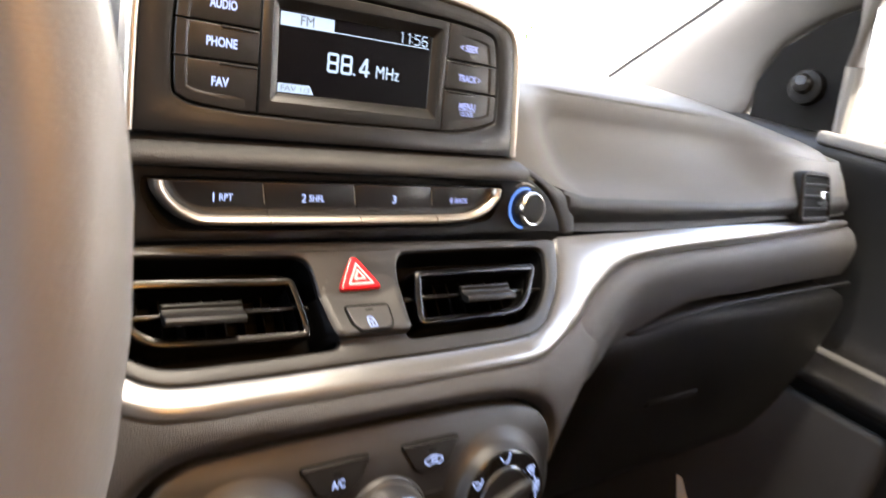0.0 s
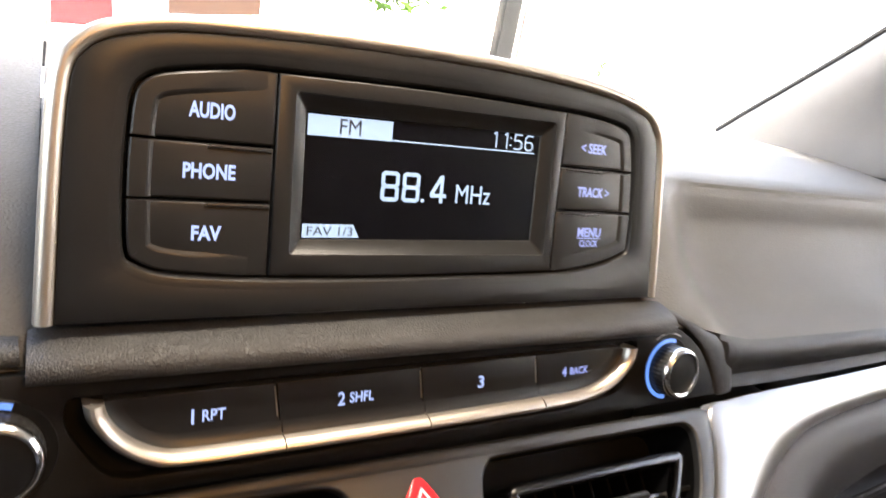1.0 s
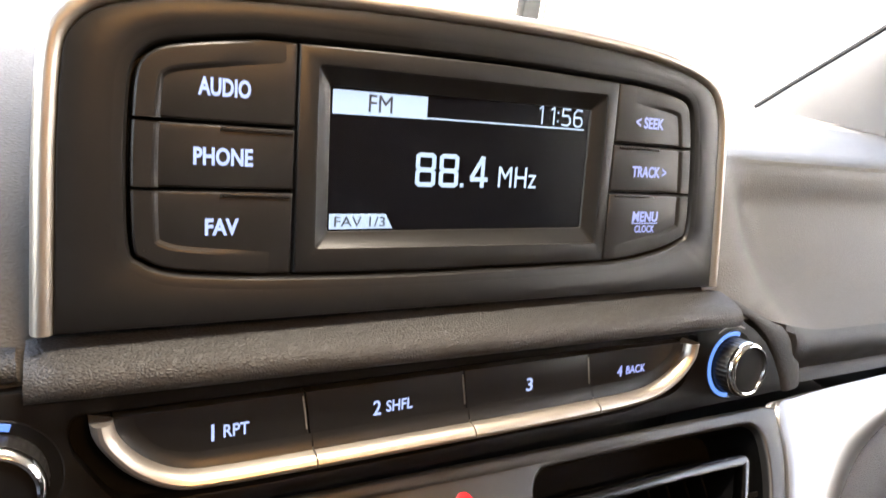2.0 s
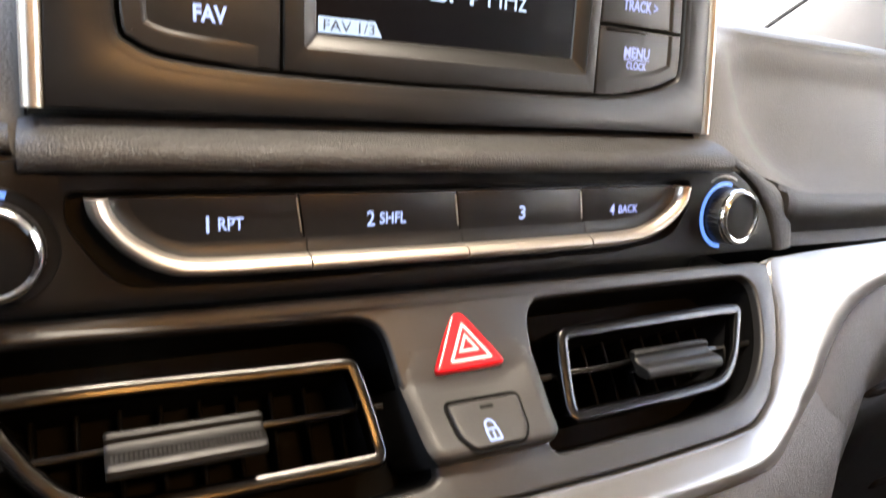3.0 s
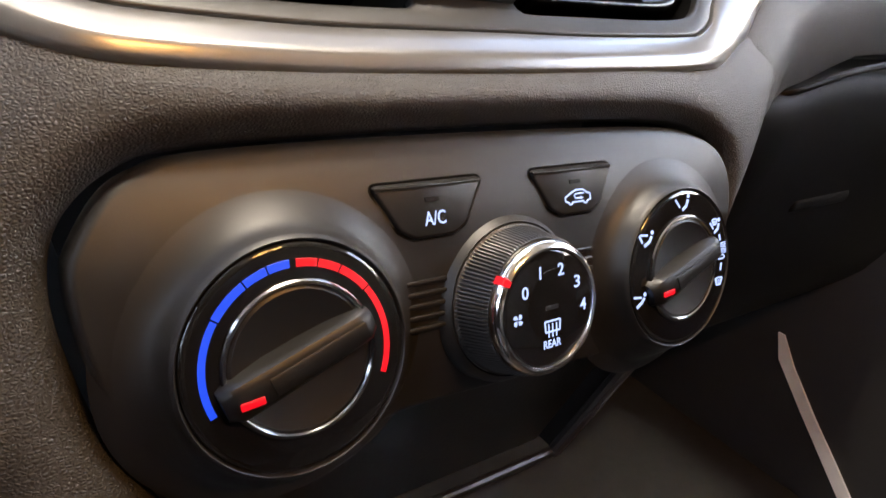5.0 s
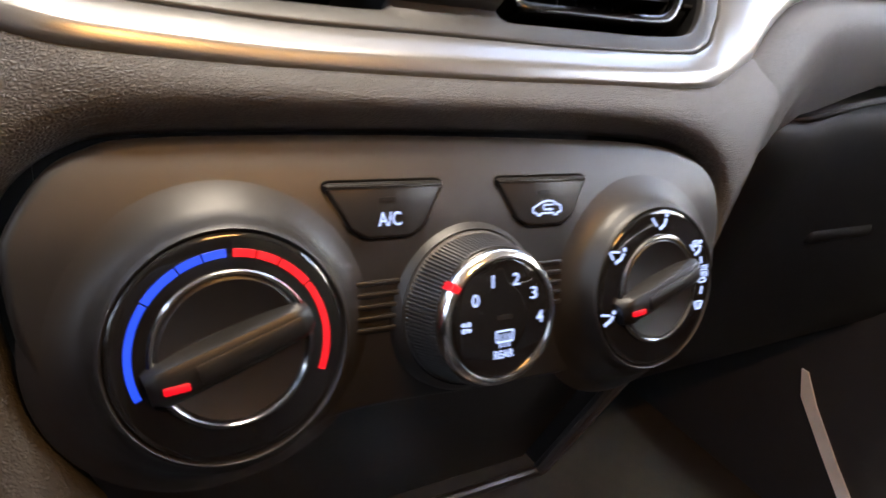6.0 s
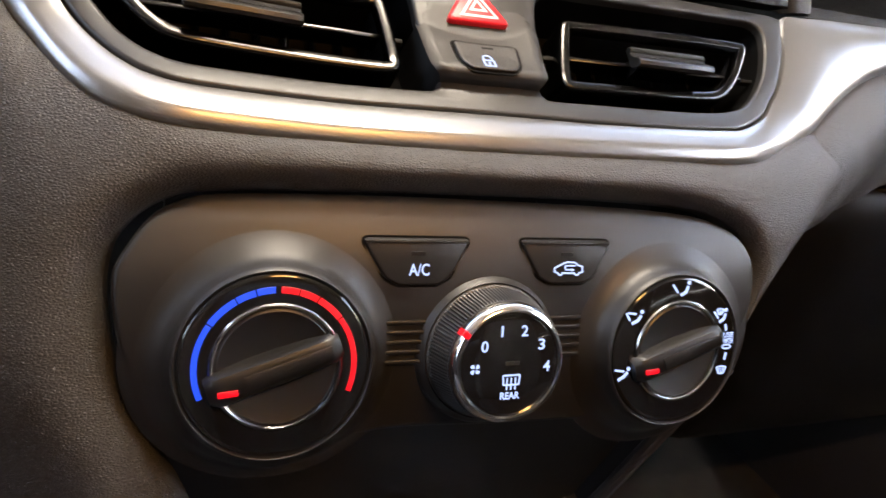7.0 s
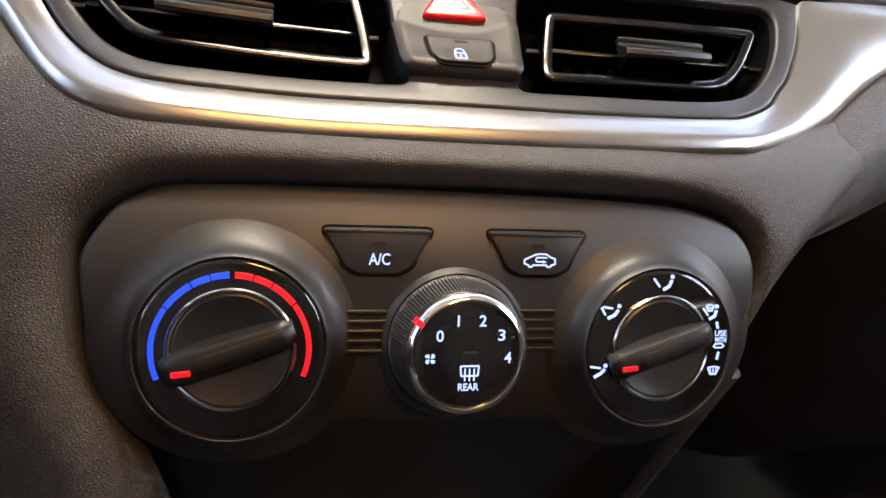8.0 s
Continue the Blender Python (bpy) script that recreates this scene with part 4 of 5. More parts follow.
# ---------------------------------------------------------------- button strip
def strip():
    t = thing("radio_button_panel", FS, "black panel with preset buttons and two round knobs", "control panel")
    out = [(-128, 8.5), (-108, 9.4), (0, 9.8), (104, 9.4), (119, 8.0), (128, 5.8), (136, 1.6), (143.5, -4.2), (150, -12), (155, -20.5), (157, -26.6), (0, -27.6), (-157, -26), (-156, -22), (-151, -10), (-145, -2), (-137.5, 5)]
    u_out = [(-102.2, 0.4), (-101.4, -3.6), (-98.6, -8.2), (-94.4, -13.0), (-87.2, -17.6), (-78, -19.6), (-50, -20.2), (0, -20.4), (50, -20.2), (70, -19.2), (79.8, -17.4), (88.2, -13.6), (93.6, -9.2), (97.2, -4.4), (98.4, 0.8)]
    u_in = [(-97.2, 0.4), (-96.2, -3.2), (-93.2, -7.4), (-89.0, -11.0), (-83.4, -13.8), (-76, -15.0), (-50, -15.3), (0, -15.4), (50, -15.0), (68, -14.4), (76.4, -13.0), (83.4, -10.2), (88.4, -6.8), (91.6, -3.2), (92.6, 0.8)]
    pocket = rounded([(-105.8, 2.0, 3), (-106.4, -6, 14), (-96, -21.6, 12), (-60, -22.8, 10), (66, -22.4, 14), (94, -18.4, 14), (102.5, -5, 10), (101.6, 2.8, 3)], 8)
    part("fascia", plate(out, [pocket], -12, 0, 0.8, 0.7, 2), BLACK, t, "satin black fascia")
    part("pocket_floor", slab(inset(ccw(pocket), -0.8), -9, -4.5, 0.2, 1), BLACK, t)
    uo, ui = spline(u_out, 10), spline(u_in, 10)
    face_all = ccw([(p.x, p.y) for p in ui])
    cuts = [-200, -51.3, -1.8, 47.9, 200]
    words = ((("1", -74.9, 4.2, None), ("RPT", -69.1, 3.2, 6.4)), (("2", -30.2, 4.2, 2.4), ("SHFL", -23.2, 3.2, 8.4)), (("3", 23.2, 4.2, 2.5),), (("4", 62.5, 3.8, 2.4), ("BACK", 70.2, 2.8, 9.4)))
    lip_prof = [(0.0, -1.0), (0.0, 1.6), (0.06, 2.8), (0.18, 3.9), (0.34, 4.7), (0.52, 5.1), (0.70, 4.9), (0.85, 3.9), (0.95, 2.2), (1.0, 0.2), (1.0, -4.6)]
    dish_prof = [(0.0, 1.1), (0.25, 0.55), (0.5, 0.15), (0.75, -0.08), (1.0, -0.14)]

    def between(lo, hi):
        """Pairs of inner and outer points whose middle lies from lo to hi."""
        pairs = list(zip(ui, uo))
        mids = [(p.x + q.x) / 2 + 0.2 * (p.y + q.y) / 2 + 1.4 for p, q in pairs]
        res = []
        for i in range(len(pairs)):
            if i:
                for c in (lo, hi):
                    if mids[i - 1] < c < mids[i]:
                        s = (c - mids[i - 1]) / (mids[i] - mids[i - 1])
                        res.append((pairs[i - 1][0].lerp(pairs[i][0], s), pairs[i - 1][1].lerp(pairs[i][1], s)))
            if lo <= mids[i] <= hi:
                res.append(pairs[i])
        return res

    for k in range(4):
        lo, hi = cuts[k] + 0.22, cuts[k + 1] - 0.22
        f = clip(clip(face_all, 1, 0.13, hi), -1, -0.13, -lo)
        b = part("preset_button", slab(f, -4.6, -0.15, 0.3, 2), BUTTON, t)
        pairs = between(lo, hi)
        rows = [[((p.x + (q.x - p.x) * s) * MM, (p.y + (q.y - p.y) * s) * MM, w * MM) for s, w in lip_prof] for p, q in pairs]
        bm = sheet(rows)
        for r in (rows[0], rows[-1]):
            bm.faces.new([bm.verts.new(v) for v in r])
        part("metal_lip", bm, CHAMPAGNE, b, "satin metal lower lip")
        rows = []
        for p, q in pairs:
            d = (p - q).normalized() * 4.2
            rows.append([((p.x + d.x * s) * MM, min(0.3, p.y + d.y * s) * MM, w * MM) for s, w in dish_prof])
        part("dished_edge", sheet(rows), BUTTON, b)
        if k < 3:
            part("end_trim", bars([((hi - 0.35 - 0.13 * -0.4, -0.6), (hi - 0.35 + 0.13 * 9.4, -9.6))], 0.45, -0.4, 0.15), CHAMPAGNE, b, "thin metal end trim")
        for txt, tx, th, tw in words[k]:
            write(txt, tx, -6.8 if k < 3 else -7.0, -0.08, th, LIT if k < 3 else LIT_DIM, b, width=tw, bold=0.07)
    for sx, cx, cy, name, lab in ((-1, -121.0, -10.4, "volume_knob", "power and volume knob"), (1, 121.6, -11.0, "tuning_knob", "tuning knob")):
        k = part(name, turned(cx, cy, [(10.9, -1), (10.9, 1.2), (11.1, 1.5), (11.0, 2.0), (10.8, 6.2), (10.3, 6.8)], 144, knurl=(2, 4, 0.25)), SATIN_DARK, t, "knurled black " + lab)
        part("chrome_ring", turned(cx, cy, [(10.4, 6.2), (10.9, 7.0), (10.8, 8.0), (10.2, 9.0), (9.4, 9.4), (8.8, 9.2), (8.6, 8.4)], 72, cap1=False), CHROME, k, "chrome ring")
        part("cap", turned(cx, cy, [(8.7, 7.8), (8.65, 8.2), (8.2, 8.4), (4.0, 8.42), (1.0, 8.42)], 48), BLACK, k, "black cap")
        part("light_ring", arc_slab(cx, cy, 11.6, 13.2, 72, 268, -0.2, 0.5), RINGLIGHT, k, "blue light ring")
        part("collar", turned(cx, cy, [(14.2, -0.3), (13.6, 0.25), (13.1, 0.1), (11.0, 0.1)], 64, cap1=False), BLACK, k)
    part("tuning_mark", arc_slab(121.6, -11.0, 15.2, 15.8, 62, 122, -0.1, 0.06), GREYPRINT, t)
    part("power_mark", arc_slab(-138.6, -4.0, 2.0, 2.5, 120, 420, -0.1, 0.08), GREYPRINT, t)
    part("power_mark", bars([((-138.6, -3.6), (-138.6, -1.2))], 0.5, -0.1, 0.08), GREYPRINT, t)
    part("small_mark", bars([((-141.5, -19.5), (-136.0, -19.2))], 1.2, -0.1, 0.06), GREYPRINT, t)


strip()


# ---------------------------------------------------------------- vents
OPENINGS = (
    [(-140, 22), (-138.6, 24.6), (-134, 25.8), (-60, 25.9), (-40, 25.6), (-33.5, 24.9), (-29.2, 22.6), (-27.0, 18.4), (-25.8, 10), (-24.9, 3), (-21, -6), (-20, -20), (-21.8, -23.2), (-26, -24.3), (-44, -24.6), (-75, -25), (-98, -25), (-108, -22.6), (-116, -17.5), (-122.5, -10), (-130, 1), (-136.5, 12)],
    [(23.5, 17), (25.0, 21.4), (28.0, 24.5), (33, 25.8), (65, 26.2), (95, 26.4), (125, 26.4), (133, 25.4), (136.6, 21.5), (135.8, 14), (132.6, 4.5), (127.6, -4.6), (119, -14), (107, -20.2), (86, -23), (45, -23.6), (24, -23.9), (20.4, -22.8), (19.2, -20), (19.4, -6), (21.9, 2), (22.5, 8)],
)
VENT_L = [(-128.0, 13.2), (-126.8, 15.2), (-124.2, 15.9), (-110, 16.1), (-93.7, 16.0), (-70, 15.7), (-46, 15.3), (-40, 15.1), (-37.2, 14.2), (-35.8, 12.2), (-34.9, 8.4), (-33.6, 1.5), (-32.4, -6.5), (-31.9, -11.4), (-32.3, -14.2), (-34.2, -16.3), (-38.0, -16.9), (-56, -16.6), (-79, -16.4), (-92.5, -16.0), (-101, -15.3), (-107, -13.8), (-112.0, -10.8), (-116.0, -6.9), (-119.6, -2.4), (-124.0, 4.8), (-127.3, 10.6)]


def vent_panel():
    t = thing("vent_panel", FV, "satin dark plastic panel round two air vents", "trim panel")
    inn = SILVER_IN[:19]
    out = [(p.x, p.y) for p in spline(inn, 4)]
    out = [(p[0], min(p[1], 32.6)) for p in out if p[1] < 31.4] + [(149, 31.6), (143, 32.8), (-143, 32.4), (-150, 31)]
    holes = [[(p.x, p.y) for p in spline(o, 3, True)] for o in OPENINGS]
    part("fascia", plate(inset(ccw(out), 0.7), holes, -10, 0.6, 1.6, 1.5, 4, hole_back=-26), PANEL, t)
    # cavity and walls hold the vent's inner shade as colour
    part("cavity", slab(inset(ccw(out), 5), -40, -30, 0.5, 1), VOID, t, "cavity coloured black as shade")
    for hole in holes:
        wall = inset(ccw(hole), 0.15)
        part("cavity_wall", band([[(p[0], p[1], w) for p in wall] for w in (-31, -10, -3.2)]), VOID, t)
    for o in t.children:
        bowed(o)


vent_panel()


def air_vent(mirror):
    t = thing("air_vent", FV, "black louvred air vent with a dark chrome frame", "air vent", "centre air vents")
    ol = [(p.x, p.y) for p in spline(VENT_L, 3, True)]
    m = lambda poly: ccw([(-1.6 - p[0], p[1] + 0.1) for p in poly] if mirror else poly)
    mx = lambda x: -1.6 - x if mirror else x
    o = m(ol)
    part("chrome_frame", frame_band(o, [(0.2, -24), (0.0, -4.0), (0.05, -1.6), (0.4, -0.6), (1.0, -0.1), (1.7, 0.1), (3.4, 0.1), (4.0, -0.1), (4.5, -0.8), (4.6, -5.0)]), SMOKE, t, "smoked chrome frame")
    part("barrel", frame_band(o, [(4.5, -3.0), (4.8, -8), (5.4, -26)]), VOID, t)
    a, b = mx(-125), mx(-35)
    part("louvre", slab([(min(a, b) , -0.9), (max(a, b), -0.9), (max(a, b), 1.1), (min(a, b), 1.1)], -12, -4.2, 0.7, 3), SMOKE, t, "thin horizontal louvre blade")
    for x0, x1 in ((mx(-138), mx(-124)), (mx(-36), mx(-29))):
        part("pivot", slab([(min(x0, x1), -0.8), (max(x0, x1), -0.8), (max(x0, x1), 1.0), (min(x0, x1), 1.0)], -8, -5.5, 0.5, 2), BLACK, t)
    # sliding tab on the blade
    c = -83.6 if not mirror else 79.0
    prof = [(-5.4, 2.2), (-7.2, 5.0), (-7.7, 6.6), (-7.1, 7.8), (-5.8, 8.3), (-4.5, 7.9), (-3.9, 7.2), (-2.2, 5.2), (-1.4, 4.2), (0.6, 3.4), (1.1, 4.0), (1.9, 4.3), (2.9, 3.8), (3.4, 2.4), (3.0, 1.2)]
    rows = []
    for off, k in ((-17.9, 0.93), (-17.6, 0.98), (-17.0, 1.0), (17.0, 1.0), (17.6, 0.98), (17.9, 0.93)):
        rows.append([((c + off) * MM, (v * k - 2 * (1 - k)) * MM, (w * k if w > 0 else w) * MM) for v, w in prof])
    bm = sheet([[*r, r[0]] for r in rows])
    for r in (rows[0], rows[-1]):
        bm.faces.new([bm.verts.new(p) for p in r])
    bmesh.ops.remove_doubles(bm, verts=bm.verts, dist=1e-7)
    bmesh.ops.recalc_face_normals(bm, faces=bm.faces)
    s = part("slider", bm, GRIP, t, "black sliding tab with a ribbed edge")
    bm = bmesh.new()
    for k in range(34):
        x = c - 16.5 + k
        sides = [[bm.verts.new(((x + d) * MM, v * MM, w * MM)) for v, w in ((-3.9, 6.6), (-3.9, 7.5), (-2.2, 5.5), (-2.0, 4.4))] for d in (-0.27, 0.27)]
        bridge(bm, *sides)
        bm.faces.new(sides[0])
        bm.faces.new(sides[1][::-1])
    bmesh.ops.recalc_face_normals(bm, faces=bm.faces)
    part("ribs", bm, SATIN, s)
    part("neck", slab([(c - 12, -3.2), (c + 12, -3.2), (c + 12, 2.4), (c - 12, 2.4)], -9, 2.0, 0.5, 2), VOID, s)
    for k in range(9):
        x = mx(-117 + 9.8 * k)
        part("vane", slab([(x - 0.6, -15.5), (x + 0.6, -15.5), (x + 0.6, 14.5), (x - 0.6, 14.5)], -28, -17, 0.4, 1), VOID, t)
    for o in t.children_recursive:
        bowed(o)


air_vent(False)
air_vent(True)


def switch_island():
    t = thing("switch_island", FV, "grey satin console piece between the air vents", "trim panel")

    def skin(x, v):
        """Height of the island's face: flat above, then the crease that curls round under the hazard switch."""
        vc = 0.4 + 0.020 * (x + 1) ** 2 * (0.42 if x < -1 else 0.8)
        rise = min(1.0, max(0.0, (vc - v) / (vc + 17)))
        return 0.66 + 6.2 * rise ** 0.85

    rows = []
    vs = [13.5, 13, 12, 11, 10, 9, 8.2, 7.5, 6, 4.5, 3, 1.5, 0, -1.5, -3, -6, -9, -12, -15, -16.8, -18.2, -19.2, -19.9, -20.2, -20.3]
    drop = {-18.2: 0.5, -19.2: 1.5, -19.9: 3.4, -20.2: 6.0, -20.3: 30.0}
    for v in vs:
        xl, xr = -25.0 + 0.105 * (2 - v) + 3.3 * smooth(6.5, 12, v), 22.3 - 0.07 * (2 - v) - 3.3 * smooth(9, 13, v)
        if v < -14:
            sh = (-14 - v) / 6.3
            xl, xr = xl + 3.4 * sh ** 2.5, xr - 3.0 * sh ** 2.5
        row = [(xl - 0.2, v, -26)]
        for i in range(21):
            q = i / 20
            x = xl + (xr - xl) * q
            edge = max(0, abs(q - 0.5) * 2 - 0.88) / 0.12
            row.append((x, v, skin(x, v) - 1.8 * edge * edge - drop.get(v, 0.0)))
        row.append((xr + 0.2, v, -26))
        rows.append([(a * MM, b * MM, c * MM) for a, b, c in row])
    part("skin", sheet([r[1:-1] for r in rows]), ISLAND, t, sharp=40)
    part("side", sheet([r[:2] for r in rows]), ISLAND, t)
    part("side", sheet([r[-2:] for r in rows]), ISLAND, t)
    for o in t.children:
        bowed(o)
    # hazard switch
    hm = FV @ Matrix.Translation((-2.2 * MM, 13.5 * MM, 0.0 * MM)) @ Matrix.Rotation(radians(-8), 4, "X")
    h = thing("hazard_switch", hm, "glossy red triangular hazard switch with white triangles", "switch")
    tri = rounded([(0.2, 14.4, 1.8), (-12.6, -8.3, 1.8), (13.2, -7.9, 1.8)], 5)
    part("button", slab(tri, -3, 2.0, 1.3, 4), RED, h, "red triangular button")
    for sc, nm in ((0.62, "outer_triangle"), (0.30, "inner_triangle")):
        o = ccw([(p[0] * sc + 0.7, p[1] * sc - 0.2 - sc) for p in rounded([(0.2, 12.6, 0.5), (-12.4, -8.2, 0.5), (12.6, -7.8, 0.5)], 2)])
        bm = frame_band(o, [(0, 2.0), (0, 2.08), (0.95, 2.08), (0.95, 2.0)])
        part(nm, bm, PRINT, h)
    # door lock button
    lm = FV @ Matrix.Translation((-1.2 * MM, -10.6 * MM, 0.0))
    k = thing("door_lock_button", lm, "dark door lock button with a lit padlock", "button")
    ol = rounded([(-12.6, 6.9, 2.0), (12.0, 6.8, 2.0), (11.0, -3.0, 5.0), (8.0, -7.0, 4.0), (-8.6, -7.2, 4.0), (-11.6, -3.0, 5.0)], 5)

    def sliced(bm):
        for n in range(-6, 7):
            for axis in ((1, 0, 0), (0, 1, 0)):
                bmesh.ops.bisect_plane(bm, geom=bm.verts[:] + bm.edges[:] + bm.faces[:], plane_co=tuple(2 * n * MM * c for c in axis), plane_no=axis, dist=1e-7)
        return bm

    part("gap", sliced(slab(inset(ccw(ol), -1.0), -3, 0.12, 0.1, 1)), VOID, k)
    part("cap", sliced(slab(ol, -2, 1.2, 0.8, 3)), ISLAND, k)
    part("indicator", slab(rounded([(-2.3, 3.9, 0.3), (2.3, 3.9, 0.3), (2.3, 5.0, 0.3), (-2.3, 5.0, 0.3)]), 0.5, 1.26, 0.05, 1), BLACK, k)
    body = rounded([(-3.7, -5.7, 0.6), (0.9, -5.7, 0.6), (0.9, -1.8, 0.6), (-3.7, -1.8, 0.6)], 3)
    part("padlock", frame_band(body, [(0, 1.1), (0, 1.3), (0.75, 1.3), (0.75, 1.1)]), LIT, k)
    part("padlock", arc_slab(-1.4, -1.2, 1.25, 2.0, 0, 180, 1.1, 1.3, 14), LIT, k)
    part("padlock", bars([((-3.0, -1.8), (-3.0, -1.2)), ((0.2, -1.8), (0.2, -1.2)), ((-1.4, -4.6), (-1.4, -3.2))], 0.75, 1.1, 1.3), LIT, k)
    for o in k.children:
        for v in o.data.vertices:
            x, y = v.co.x / MM - 1.2, v.co.y / MM - 10.6
            v.co.z += (skin(x, y) + bow(x, y)) * MM


switch_island()


# ---------------------------------------------------------------- climate panel
def lean(y):
    """How far the climate fascia falls back from its plane, in mm: its upper part leans away."""
    return (y + 8) ** 2 / (150 if y > -8 else 400)


def leaning(ob):
    for v in ob.data.vertices:
        v.co.z -= lean(v.co.y / MM) * MM
    return ob


def dial_body(t, cx, cy, s, name, lab):
    """A flared boss, a gloss black scale ring and a grip bar."""
    prof = [(40.0, -1.6), (38.2, -0.55), (36.2, -0.1), (34.2, 0.25), (32.2, 0.85), (30.4, 1.8), (29.0, 3.1), (28.0, 4.8), (27.3, 6.6), (26.8, 7.7), (26.2, 8.3), (25.8, 7.9), (25.5, 6.5)]
    bm = turned(cx, cy, [(r * s, w) for r, w in prof], 96, cap1=False)
    for v in bm.verts:
        r = math.hypot(v.co.x / MM - cx, v.co.y / MM - cy) / s
        v.co.z -= lean(v.co.y / MM) * smooth(29, 36, r) * MM
    d = part(name, bm, PANEL, t, lab)
    part("scale_ring", turned(cx, cy, [(25.5 * s, 5.0), (25.4 * s, 7.9), (24.9 * s, 8.35), (24.0 * s, 8.45), (17.6 * s, 8.6), (17.3 * s, 6.5)], 96, cap1=False), GLOSS, d, "gloss black ring")
    part("chrome_ring", turned(cx, cy, [(17.5 * s, 7.0), (17.6 * s, 9.3), (17.2 * s, 9.8), (16.6 * s, 9.9), (16.2 * s, 9.4), (16.1 * s, 7.6)], 96, cap1=False), SATIN_CHROME, d, "thin chrome ring")
    part("hub", turned(cx, cy, [(16.3 * s, 7.0), (16.1 * s, 9.0), (15.4 * s, 9.4), (13 * s, 8.7), (9 * s, 7.9), (1 * s, 7.4)], 72), SATIN_DARK, d)
    a = radians(18.5)
    ca, sa = math.cos(a), math.sin(a)
    rows = []
    for q in range(17):
        x = -18.8 + 36.8 * q / 16
        half = 4.1 - 0.5 * q / 16
        end = max(0.0, abs(x + 0.4) - 15.2) / 3.2
        h = 13.5 - 0.5 * q / 16 - 2.0 * end ** 2
        half *= 1 - 0.22 * end ** 2
        prof = [(-half - 1.3, 6.6), (-half - 0.5, h - 2.6), (-half + 0.4, h - 0.9), (-half + 1.6, h - 0.2), (half - 1.6, h - 0.3), (half - 0.5, h - 0.9), (half + 0.3, h - 2.6), (half + 1.2, 6.6)]
        rows.append([((cx + s * (x * ca - y * sa)) * MM, (cy + s * (x * sa + y * ca)) * MM, z * MM) for y, z in prof])
    bm = sheet(rows)
    for r in (rows[0], rows[-1]):
        bm.faces.new([bm.verts.new(p) for p in r])
    bmesh.ops.remove_doubles(bm, verts=bm.verts, dist=1e-6)
    g = part("grip", bm, GRIP, d, "black grip bar")
    q = [(-16.2, -5.0), (-10.8, -4.5), (-10.6, -6.2), (-16.0, -6.7)]
    part("pointer", slab(rounded([(cx + x, cy + y, 0.3) for x, y in q]), 11.6, 13.5, 0.2, 2), REDMARK, g, "red pointer mark")
    rows = []
    for q in range(9):
        x = -8.6 + 23.6 * q / 8
        h = 13.5 - 0.5 * (x + 18.8) / 36.8
        top, low = 1.7 - 0.2 * q / 8, -2.6 + 0.4 * q / 8
        prof = [(low - 0.2, h - 0.9), (low, h + 0.02), (low + 0.4, h + 0.2), (top - 0.4, h + 0.1), (top, h - 0.1), (top + 0.1, h - 1.4)]
        rows.append([((cx + s * (x * ca - y * sa)) * MM, (cy + s * (x * sa + y * ca)) * MM, z * MM) for y, z in prof])
    bm = sheet(rows)
    for r in (rows[0], rows[-1]):
        bm.faces.new([bm.verts.new(p) for p in r])
    part("grip_inlay", bm, GRIP, g)
    return d


